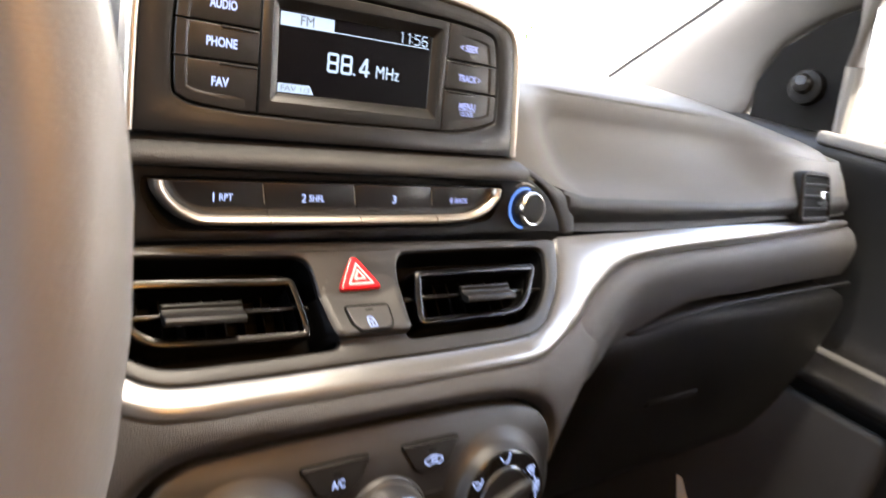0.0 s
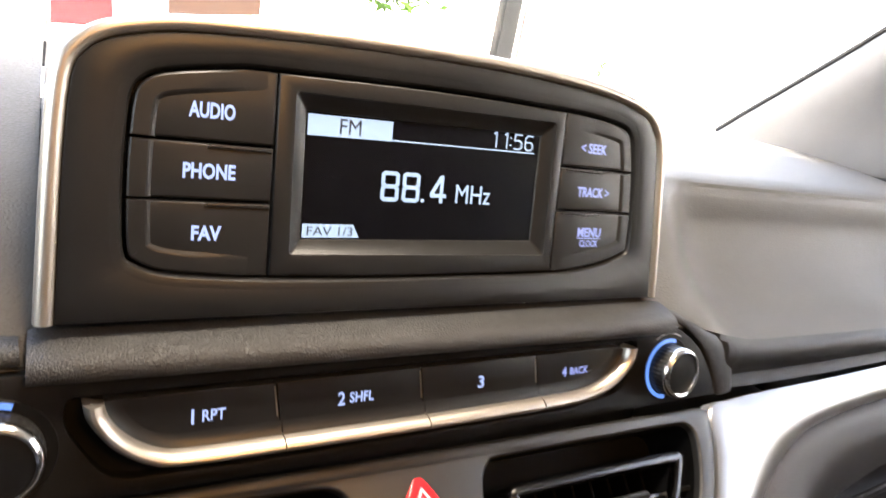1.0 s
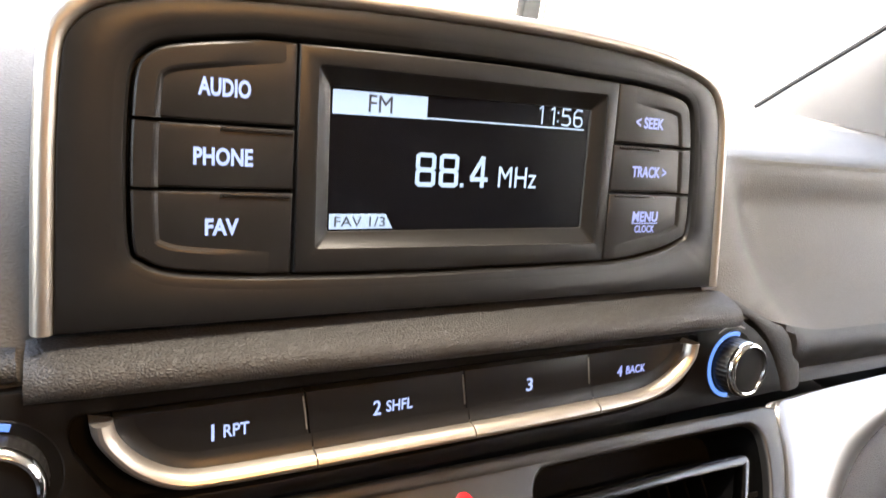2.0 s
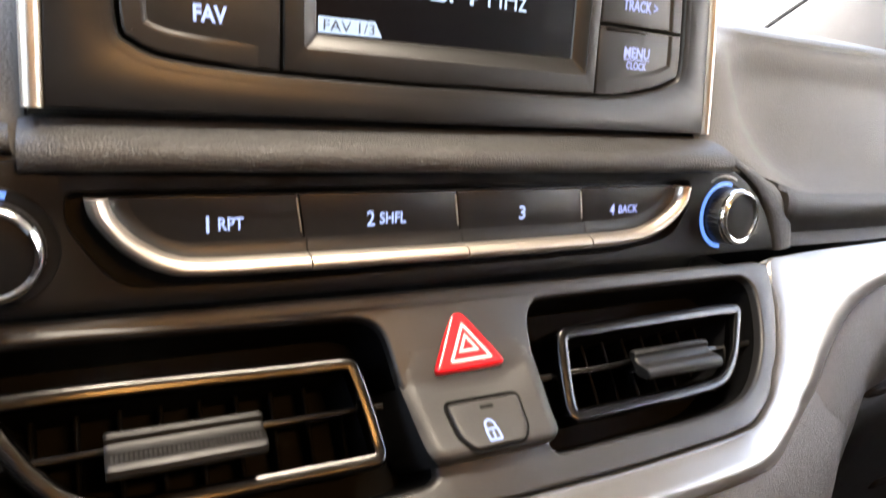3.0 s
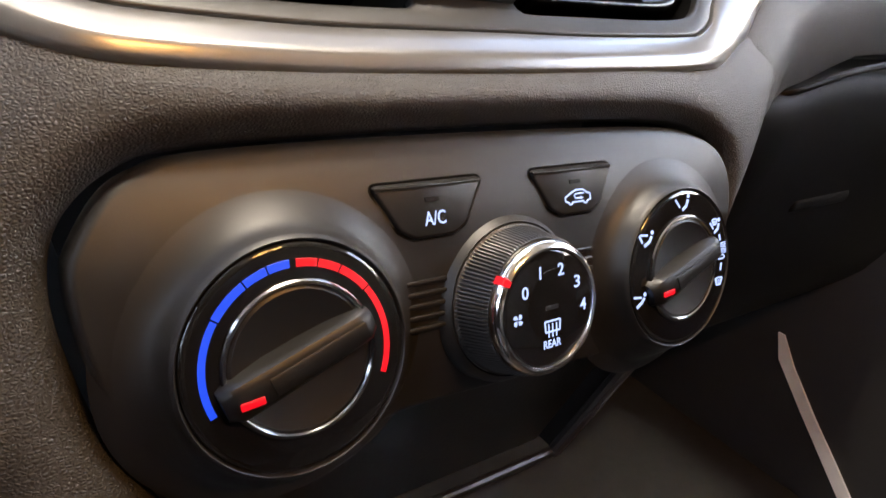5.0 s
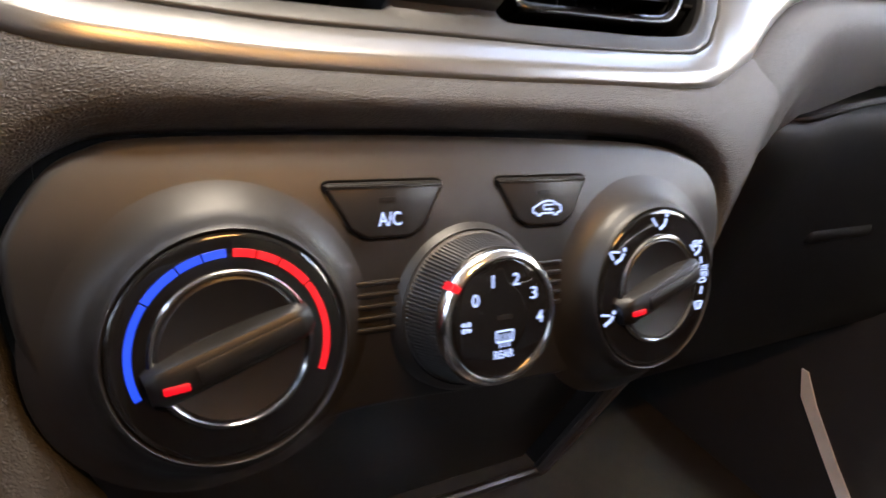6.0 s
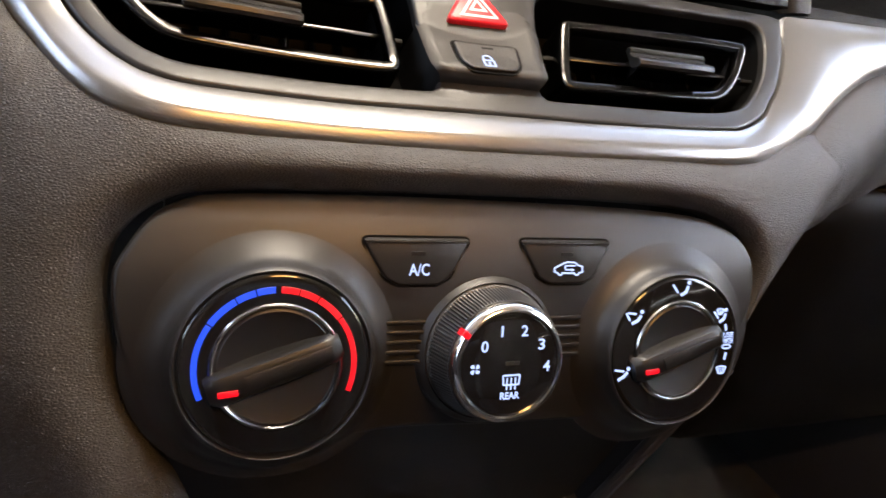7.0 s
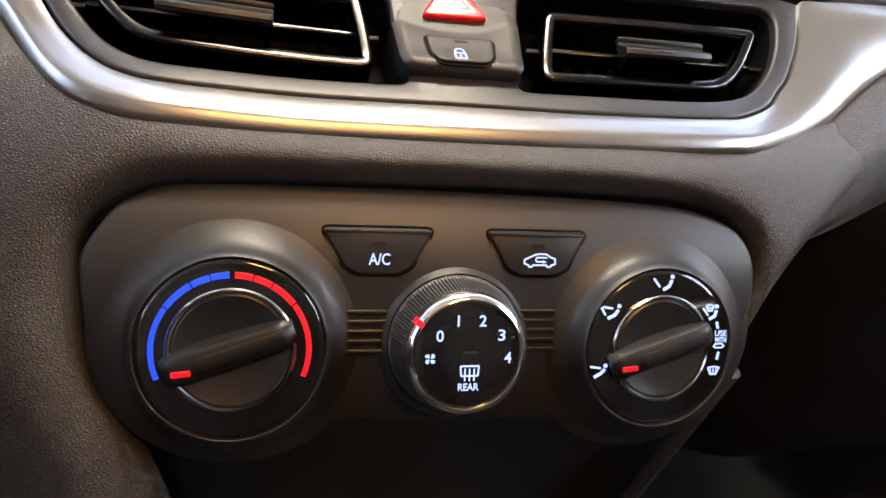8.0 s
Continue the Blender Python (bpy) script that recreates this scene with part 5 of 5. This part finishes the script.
def air_marks(mx, my, parent):
    """Seated figures with arrows, demist screens and the defrost legend, reduced to plain strokes."""
    at_dial = lambda p: (mx + p[0], my + p[1])
    seats = (
        (((-4.2, 23.9), (-2.0, 21.3)), None, (2.6, 24.7), ((2.3, 23.2), (1.6, 21.4), (-0.3, 20.3))),
        (((-22.7, 14.0), (-21.3, 11.8)), ((-22.0, 14.3), (-18.8, 13.9)), (-16.4, 14.6), ((-16.8, 13.1), (-17.8, 11.6), (-20.0, 10.6))),
        (((-25.3, -5.9), (-21.9, -6.4)), None, (-20.0, -5.6), ((-20.4, -7.0), (-21.5, -8.2), (-23.7, -9.4))),
        (((15.3, 13.7), (17.2, 11.5)), None, (20.5, 14.4), ((20.4, 12.8), (19.9, 11.1), (18.1, 10.1))),
    )
    for first, second, head, body in seats:
        bm = bars([tuple(at_dial(p) for p in a) for a in (first, second) if a], 0.75, 8.5, 8.66)
        part("air_mark", bm, LIT, parent)
        part("air_mark", stroke([at_dial(p) for p in body], 1.15, 8.5, 8.67), LIT, parent)
        part("air_mark", slab(circle(*at_dial(head), 0.75, 14), 8.5, 8.66, 0.05, 1), LIT, parent)
    for x0, x1, y0, y1 in ((16.0, 19.8, 14.9, 12.6), (18.4, 23.6, -6.9, -9.8)):
        c, w = mx + (x0 + x1) / 2, (x1 - x0) / 2
        o = rounded([(c - w, my + y0, 0.5), (c, my + y0 + 0.35, 2.0), (c + w, my + y0, 0.5), (c + w * 0.5, my + y1, 0.5), (c - w * 0.5, my + y1, 0.5)], 3)
        part("demist_mark", frame_band(o, [(0, 8.5), (0, 8.66), (0.55, 8.66), (0.55, 8.5)]), LIT, parent)
        part("demist_mark", bars([((c + k * w * 0.36, my + y1 + 0.5), (c + k * w * 0.42, my + y0 - 0.7)) for k in (-1, 0, 1)], 0.42, 8.5, 8.66), LIT, parent)
    part("scale_mark", bars([tuple(at_dial(p) for p in ((21.0, 8.8), (21.5, 6.9)))], 0.95, 8.5, 8.66), LIT, parent)
    part("scale_mark", bars([tuple(at_dial(p) for p in ((22.5, -1.9), (22.1, -4.1)))], 0.95, 8.5, 8.66), LIT, parent)
    write("USE", mx + 22.8, my + 5.0, 8.58, 1.9, LIT, parent, width=4.6, bold=0.05)
    write("WITH", mx + 22.9, my + 2.7, 8.58, 1.9, LIT, parent, width=4.6, bold=0.05)
    part("car_mark", stroke([at_dial(p) for p in ((20.4, 0.4), (21.0, 1.2), (23.6, 1.3), (24.4, 0.5), (23.6, -0.1), (21.2, -0.1))], 0.55, 8.5, 8.66, True), LIT, parent)


def climate():
    t = thing("climate_control_panel", FC, "satin black climate panel with three round dials", "control panel")
    out = [(p.x, p.y) for p in spline(CLIMATE, 4, True)]
    bm = slab(out, -14, 0, 2.2, 4)
    for k in range(17):
        bmesh.ops.bisect_plane(bm, geom=bm.verts[:] + bm.edges[:] + bm.faces[:], plane_co=(0, (18 - 4.6 * k) * MM, 0), plane_no=(0, 1, 0), dist=1e-7)
    for v in bm.verts:
        if v.co.z > -0.006:
            v.co.z -= lean(v.co.y / MM) * MM
    part("fascia", bm, PANEL, t, "satin black fascia", sharp=50)
    # temperature dial
    cx, cy = -70.4, -27.0
    d = dial_body(t, cx, cy, 1.06, "temperature_dial", "temperature dial in a flared satin boss")
    for col, spans in ((BLUEMARK, ((92, 105), (106, 120), (121, 145), (146, 202))), (REDMARK, ((75, 88), (60, 74), (38, 59), (-22, 37)))):
        for a0, a1 in spans:
            thick = 0.95 if abs(a1 - a0) < 40 else 0.8
            part("scale_mark", arc_slab(cx, cy, 22.3 - thick, 22.3 + thick, a0, a1, 8.4, 8.62, 24), col, d)
    # air direction dial
    mx, my = 69.5, -28.7
    m = dial_body(t, mx, my, 1.05, "air_direction_dial", "air direction dial in a flared satin boss")
    air_marks(mx, my, m)
    # fan knob
    fx, fy = -0.6, -27.6
    f = part("fan_knob", turned(fx, fy, [(26.2, -8.0), (25.6, -1.2), (24.6, 0.2), (23.8, 1.2), (23.1, 2.0), (22.6, 1.5)], 96, cap1=False), PANEL, t, "fan speed knob with a knurled edge")
    part("knurled_ring", turned(fx, fy, [(22.6, 0.6), (22.5, 2.2), (22.0, 2.7), (20.2, 12.7), (19.5, 13.4)], 480, knurl=(2, 3, 0.6), cap1=False), SATIN, f)
    part("chrome_ring", turned(fx, fy, [(19.3, 12.8), (19.4, 14.0), (19.1, 15.4), (18.3, 16.6), (17.3, 17.0), (16.7, 16.8), (16.4, 16.0)], 96, cap1=False), CHROME, f, "polished chrome ring")
    part("face", turned(fx, fy, [(16.6, 15.1), (16.5, 16.2), (15.8, 16.5), (8, 16.6), (1, 16.6)], 72), GLOSS, f, "gloss black face")
    w = 16.64
    for txt, tx, ty in (("0", -9.6, -21.6), ("1", -4.0, -17.0), ("2", 3.7, -17.0), ("3", 9.9, -21.5), ("4", 12.2, -28.6)):
        write(txt, tx, ty, w, 3.4, LIT, f, width=None if txt == "1" else 2.3, bold=0.06)
    bl = bmesh.new()
    for k in range(4):
        q = radians(45 + 90 * k)
        slab([(-12.4 + i * math.cos(q) - j * math.sin(q), -28.6 + i * math.sin(q) + j * math.cos(q)) for i, j in ((0.25, -0.15), (1.2, -0.75), (1.9, -0.1), (1.6, 0.75), (0.9, 0.5))], 16.55, w + 0.05, 0.05, 1, bl)
    part("fan_mark", bl, LIT, f)
    write("REAR", -0.1, -37.6, w, 2.2, LIT, f, width=6.6, bold=0.06)
    o = rounded([(-3.1, -30.8, 0.6), (3.3, -30.8, 0.6), (3.0, -34.4, 0.5), (-2.8, -34.4, 0.5)], 3)
    part("demist_mark", frame_band(o, [(0, 16.55), (0, w + 0.05), (0.55, w + 0.05), (0.55, 16.55)]), LIT, f)
    part("demist_mark", bars([((0.1 + 1.45 * k, -35.6), (0.1 + 1.45 * k, -32.0)) for k in (-1, 0, 1)], 0.5, 16.55, w + 0.05), LIT, f)
    part("indicator", slab(rounded([(-2.3, -27.9, 0.3), (2.5, -27.9, 0.3), (2.5, -26.6, 0.3), (-2.3, -26.6, 0.3)]), 16.4, w + 0.02, 0.05, 1), SATIN_DARK, f)
    a = radians(147)
    px, py = fx + 18.4 * math.cos(a), fy + 18.4 * math.sin(a)
    ux, uy = math.cos(a), math.sin(a)
    q = [(px + ux * i - uy * j, py + uy * i + ux * j) for i, j in ((-1.7, -1.1), (1.2, -1.1), (1.2, 1.1), (-1.7, 1.1))]
    part("pointer", slab(q, 13.0, 17.0, 0.3, 1), REDMARK, f, "red pointer mark")
    # flat buttons
    for x0, x1, name in ((-45.0, -8.6, "air_conditioning_button"), (8.6, 44.6, "recirculation_button")):
        c = (x0 + x1) / 2
        o = rounded([(x0, 9.4, 1.6), (x1, 9.4, 1.6), (c + 10.8, -3.0, 4.5), (c + 6.5, -5.4, 5), (c - 6.5, -5.4, 5), (c - 10.8, -3.0, 4.5)], 6)
        b = part(name, slab(o, -2, 1.3, 1.0, 3), BUTTON, t)
        part("gap", slab(inset(ccw(o), -0.75), -3, 0.1, 0.1, 1), VOID, b)
        part("upper_edge", slab(rounded([(x0 + 1.2, 7.7, 0.4), (x1 - 1.2, 7.7, 0.4), (x1 - 0.8, 9.0, 0.4), (x0 + 0.8, 9.0, 0.4)]), 0.2, 1.6, 0.5, 2), BUTTON, b)
        part("indicator", slab(rounded([(c - 2.3, 4.1, 0.3), (c + 2.3, 4.1, 0.3), (c + 2.3, 5.4, 0.3), (c - 2.3, 5.4, 0.3)]), 0.6, 1.36, 0.05, 1), BLACK, b)
        if x0 < 0:
            write("A/C", c + 0.2, -0.3, 1.35, 3.6, LIT, b, width=6.8, bold=0.06)
        else:
            car = [(-4.9, -1.1), (-4.9, 0.1), (-3.6, 0.7), (-1.4, 1.7), (0.2, 2.1), (2.9, 2.0), (4.4, 1.0), (5.9, 0.6), (6.0, -1.2), (4.6, -1.6), (4.2, -2.2), (3.2, -2.2), (2.8, -1.6), (-1.9, -1.6), (-2.3, -2.2), (-3.2, -2.2), (-3.6, -1.6)]
            part("car_mark", stroke([(c + x, y) for x, y in car], 0.55, 1.25, 1.42, True), LIT, b)
            part("car_mark", stroke([(c + 3.0, 0.9), (c - 0.5, 0.9), (c - 0.9, 0.3), (c - 0.6, -0.45), (c + 2.0, -0.5)], 0.5, 1.25, 1.42), LIT, b)
            part("car_mark", slab([(c + 1.6, -1.1), (c + 3.0, -0.5), (c + 1.6, 0.1)], 1.25, 1.42, 0.05, 1), LIT, b)
        for o in (b, *b.children):
            leaning(o)
    # small grilles beside the fan knob
    for x0, x1 in ((-36.4, -23.4), (21.4, 34.0)):
        for k in range(5):
            y = -17.4 - 3.2 * k
            part("grille_slot", slab(rounded([(x0, y - 0.7, 0.4), (x1, y - 0.7, 0.4), (x1, y + 0.7, 0.4), (x0, y + 0.7, 0.4)], 2), -1, 0.55, 0.4, 2), SATIN_DARK, t)


climate()


# ---------------------------------------------------------------- passenger side
def glove_box():
    t = thing("glove_box", Matrix.Translation((0.42, 0, 0.88)), "black plastic glove box lid with a recessed handle", "glove box")
    rows = []
    for x in (0.14, 0.165, 0.19, 0.21, 0.225, 0.235, 0.25, 0.27, 0.30, 0.36, 0.45, 0.55, 0.60):
        c = 0.012 * (1 - smooth(0.235, 0.285, x))
        rows.append([(x - 0.42, y + 0.06 * (1 - smooth(0.12, 0.245, x)), z - 0.88) for y, z in ((0.02, 0.888 - c), (-0.020, 0.888 - c), (-0.032, 0.882 - c), (-0.034, 0.86 - c), (-0.024, 0.80), (-0.002, 0.72), (0.03, 0.66), (0.08, 0.645))])
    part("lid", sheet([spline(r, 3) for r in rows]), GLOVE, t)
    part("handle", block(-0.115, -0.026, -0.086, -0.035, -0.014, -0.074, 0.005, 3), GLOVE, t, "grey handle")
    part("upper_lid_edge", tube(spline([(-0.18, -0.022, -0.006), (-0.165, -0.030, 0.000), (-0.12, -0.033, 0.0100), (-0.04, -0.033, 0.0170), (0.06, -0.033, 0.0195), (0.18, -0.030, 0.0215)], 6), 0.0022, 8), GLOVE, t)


glove_box()


def passenger_vent():
    m = Matrix.Translation((0.508, -0.0036, 0.987)) @ Matrix.Rotation(radians(2), 4, "Z") @ Matrix.Rotation(radians(70), 4, "X")
    t = thing("side_air_vent", m, "black side air vent with three louvres", "air vent")
    o = rounded([(-27, 24, 8), (31, 23, 8), (33, -23, 8), (-33, -24, 6)], 6)
    part("frame", frame_band(o, [(-1.5, -10), (-1.5, 0.5), (0, 2.4), (2.5, 2.4), (4.5, 0), (5, -14)]), BLACK, t)
    part("cavity", slab(inset(ccw(o), 3), -16, 0.2, 0.5, 1), VOID, t)
    for v in (-11, 1, 12):
        part("louvre", slab(rounded([(-28, v - 1.3, 1), (28, v - 1.3, 1), (28, v + 1.3, 1), (-28, v + 1.3, 1)], 2), -2, 1.6, 0.8, 2), BLACK, t)
    part("slider", slab(rounded([(6, -3, 2), (22, -3, 2), (22, 6, 2), (6, 6, 2)]), -1, 6, 1.8, 4), CHROME, t, "bright chrome slider")


passenger_vent()


def pillar_right():
    """Windscreen pillar trim: outer edge along the glass, inner edge along the mirror triangle."""
    glass = [(0.735, 0.545, 1.00), (0.72, 0.474, 1.043), (0.712, 0.424, 1.080), (0.698, 0.345, 1.136), (0.682, 0.283, 1.178), (0.655, 0.20, 1.235), (0.62, 0.10, 1.31)]
    inner = [(0.665, 0.27, 1.00), (0.665, 0.196, 1.036), (0.672, 0.190, 1.083), (0.672, 0.174, 1.128), (0.668, 0.128, 1.167), (0.660, 0.081, 1.190), (0.640, -0.03, 1.235)]
    rows = []
    for a, b in zip(spline(glass, 4), spline(inner, 4)):
        mid = a.lerp(b, 0.5) + Vector((-0.030, -0.004, 0.004))
        q1 = a.lerp(b, 0.18) + Vector((-0.018, 0, 0.0))
        q2 = a.lerp(b, 0.85) + Vector((-0.016, -0.004, 0.0))
        rows.append(spline([a + Vector((0.02, 0.012, 0)), a, q1, mid, q2, b, b + Vector((0.03, 0.006, 0))], 3))
    tagged(link("pillar_right", sheet(rows), PILLAR), "pale grey moulded windscreen pillar trim", "pillar trim", kind="structure")
    path = [Vector(p) + Vector((0.004, 0.006, 0.002)) for p in glass[1:]]
    tagged(link("trim_seal", tube(spline(path, 4), 0.0031, 8), RUBBER), "black rubber seal along the windscreen", "seal", kind="structure")
    rail = [(0.62, 0.10, 1.30), (0.60, -0.05, 1.36), (0.59, -0.4, 1.395), (0.60, -1.0, 1.39), (0.62, -1.7, 1.30)]
    tagged(link("trim_roof_rail", tube(spline(rail, 5), 0.045, 12), PILLAR), "pale grey roof rail trim", "trim", kind="structure")


pillar_right()


def door_right():
    d = thing("door_1", Matrix.Translation((0.68, -0.2, 0.70)), "dark grey front passenger door with its window up", "door", kind="structure")
    inv = Matrix.Translation((-0.68, 0.2, -0.70))

    def dp(name, bm, mat, label=""):
        bmesh.ops.transform(bm, matrix=inv, verts=bm.verts)
        return part(name, bm, mat, d, label)

    prof = [(0.690, 1.040), (0.668, 1.042), (0.652, 1.034), (0.648, 1.018), (0.658, 0.990), (0.664, 0.93), (0.660, 0.87), (0.650, 0.82), (0.625, 0.800), (0.612, 0.788), (0.615, 0.772), (0.645, 0.755), (0.665, 0.70), (0.668, 0.56), (0.672, 0.40)]
    rows = [[(x, y, z) for x, z in ((p.x, p.y) for p in spline(prof, 3))] for y in (0.22, 0.10, 0.04, -0.05, -0.2, -0.4, -0.62)]
    dp("lining", sheet(rows), DOOR, "dark moulded lining with an armrest")
    dp("belt_strip", block(0.642, -0.62, 1.030, 0.664, 0.08, 1.046, 0.005, 3), PILLAR, "pale strip along the window sill")
    # mirror triangle with its adjuster
    tri = [(0.664, 0.180, 1.036), (0.668, 0.188, 1.083), (0.668, 0.170, 1.128), (0.664, 0.125, 1.166), (0.658, 0.082, 1.188), (0.660, 0.060, 1.045)]
    bm = bmesh.new()
    lo = [bm.verts.new(p) for p in tri]
    hi = [bm.verts.new((p[0] + 0.02, p[1], p[2])) for p in tri]
    bm.faces.new(lo)
    bm.faces.new(hi[::-1])
    bridge(bm, lo, hi)
    dp("mirror_triangle", bm, VOID, "black mirror triangle")
    dp("adjuster", tube([(0.664, 0.119, 1.089), (0.652, 0.119, 1.089), (0.650, 0.119, 1.089)], [0.021, 0.020, 0.016], 24), GLOVE)
    dp("adjuster_stick", tube([(0.652, 0.119, 1.089), (0.640, 0.118, 1.093), (0.634, 0.117, 1.095)], [0.010, 0.011, 0.006], 16), BUTTON)
    dp("window_frame", tube([(0.660, 0.060, 1.043), (0.657, 0.072, 1.12), (0.648, 0.080, 1.200), (0.62, 0.02, 1.29)], 0.011, 10), PILLAR, "pale upright of the window frame")
    g = dp("pane", solid_sheet([[(0.69, 0.06, 1.04), (0.64, 0.04, 1.30)], [(0.69, -0.6, 1.04), (0.62, -0.6, 1.36)]], 0.004), GLASS)
    g.visible_shadow = False
    dp("speaker", turned(0, 0, [(62, 0), (60, 6), (54, 8), (50, 5), (20, 3)], 48), SATIN_DARK).matrix_basis = Matrix.Translation((-0.02, -0.10, -0.16)) @ Matrix.Rotation(radians(-90), 4, "Y")


door_right()


def wing_mirror():
    m = thing("wing_mirror", Matrix.Translation((0.86, 0.10, 1.09)), "grey wing mirror outside the passenger window", "wing mirror")
    part("housing", block(-0.11, -0.05, -0.085, 0.13, 0.07, 0.085, 0.04, 5), CARPAINT, m)
    part("mirror_glass", block(-0.095, -0.056, -0.07, 0.115, -0.048, 0.07, 0.003, 2), CHROME, m)
    part("arm", tube([(-0.16, 0.03, -0.06), (-0.09, 0.02, -0.05)], 0.025), BLACK, m)


wing_mirror()


# ---------------------------------------------------------------- driver side
def steering_wheel():
    c = Vector((-0.3435, -0.192, 1.032))
    m = Matrix.Translation(c) @ Matrix.Rotation(radians(66), 4, "X")
    t = thing("steering_wheel", m, "black leather steering wheel with a hub", "steering wheel")
    R = 0.178
    ring = [(R * math.cos(2 * math.pi * k / 64), R * math.sin(2 * math.pi * k / 64), 0) for k in range(64)]
    part("rim", tube(ring, 0.0155, 16, True), WHEEL, t)
    hub = block(-0.075, -0.06, -0.05, 0.075, 0.055, 0.012, 0.02, 4)
    part("hub", hub, SATIN_DARK, t)
    for a in (0, 180, 270):
        d = Vector((math.cos(radians(a)), math.sin(radians(a)), 0))
        part("spoke", tube([d * 0.06 + Vector((0, 0, -0.01)), d * 0.12 + Vector((0, 0, -0.008)), d * 0.176], [0.022, 0.016, 0.014], 10), SATIN_DARK, t)
    col = thing("steering_column", Matrix.Translation((-0.3525, -0.09, 0.94)), "black steering column shroud", "column")
    part("shroud", block(-0.06, -0.06, -0.05, 0.06, 0.14, 0.05, 0.02, 3), SATIN_DARK, col)
    cl = thing("lower_dash", Matrix.Translation((-0.40, 0, 0.80)), "dark lower dashboard on the driver side", "dashboard panel")
    rows = [[(x + 0.40, y, z - 0.80) for y, z in ((0.0, 0.975), (-0.02, 0.95), (-0.045, 0.90), (-0.05, 0.82), (-0.03, 0.74), (0.02, 0.70), (0.08, 0.69))] for x in (-0.165, -0.2, -0.4, -0.66)]
    part("panel", sheet([spline(r, 3) for r in rows]), SATIN_DARK, cl)


steering_wheel()


# ---------------------------------------------------------------- below the climate panel
def storage():
    t = thing("lower_centre_stack", Matrix.Translation((0, -0.05, 0.72)), "black lower centre stack with its edge highlight in grey", "console")

    def sp(name, bm, mat, label=""):
        bmesh.ops.transform(bm, matrix=Matrix.Translation((0, 0.05, -0.72)), verts=bm.verts)
        return part(name, bm, mat, t, label)

    line = [(-0.088, 0.816), (-0.0799, 0.7952), (-0.0689, 0.7658), (-0.050, 0.716), (-0.0366, 0.6808)]
    sp("face", sheet([[(x, y + 0.012, z) for y, z in line] for x in (-0.109, -0.06, 0.0, 0.06, 0.107)]), SATIN_DARK)
    for x in (0.110, -0.112):
        sp("side", sheet([[(x, y, z) for y, z in line], [(x * 1.02, 0.10, z) for y, z in line]]), SATIN_DARK)
        # lighter grey tube: light caught along the edge, given as colour
        sp("edge_strip", tube(spline([(x, y, z) for y, z in line], 4), 0.0038, 10), KICK, "grey strip standing in for the edge highlight")
    sp("lower_edge", tube([(-0.112, -0.0366, 0.6808), (0.110, -0.0366, 0.6808)], 0.003, 10), SATIN_DARK)
    c = thing("centre_tunnel", Matrix.Translation((0, -0.5, 0.36)), "dark grey plastic centre tunnel", "tunnel")
    part("tunnel", block(-0.12, -0.5, 0.0, 0.12, 0.50, 0.20, 0.03, 3), DOOR, c)
    part("tray", block(-0.10, 0.28, 0.19, 0.10, 0.47, 0.21, 0.008, 3), SATIN_DARK, c)
    k = thing("kick_panel", Matrix.Translation((0.66, 0.0, 0.45)), "black kick panel with daylight painted along its edge", "kick panel")
    part("panel", block(-0.015, -0.12, -0.10, 0.02, 0.42, 0.30, 0.015, 3), KICK, k)
    # streak of daylight on the sill, laid on as a pale strip
    rows = [[(-0.018, y, z) for y, z in r] for r in (((0.088, 0.098), (0.080, 0.098)), ((0.076, 0.066), (0.056, 0.066)), ((0.030, 0.018), (0.010, 0.018)), ((-0.008, -0.020), (-0.030, -0.020)), ((-0.048, -0.060), (-0.070, -0.060)))]
    part("sill_strip", solid_sheet(rows, 0.004), LIT_SILL, k, "pale strip coloured as daylight on the sill")


storage()
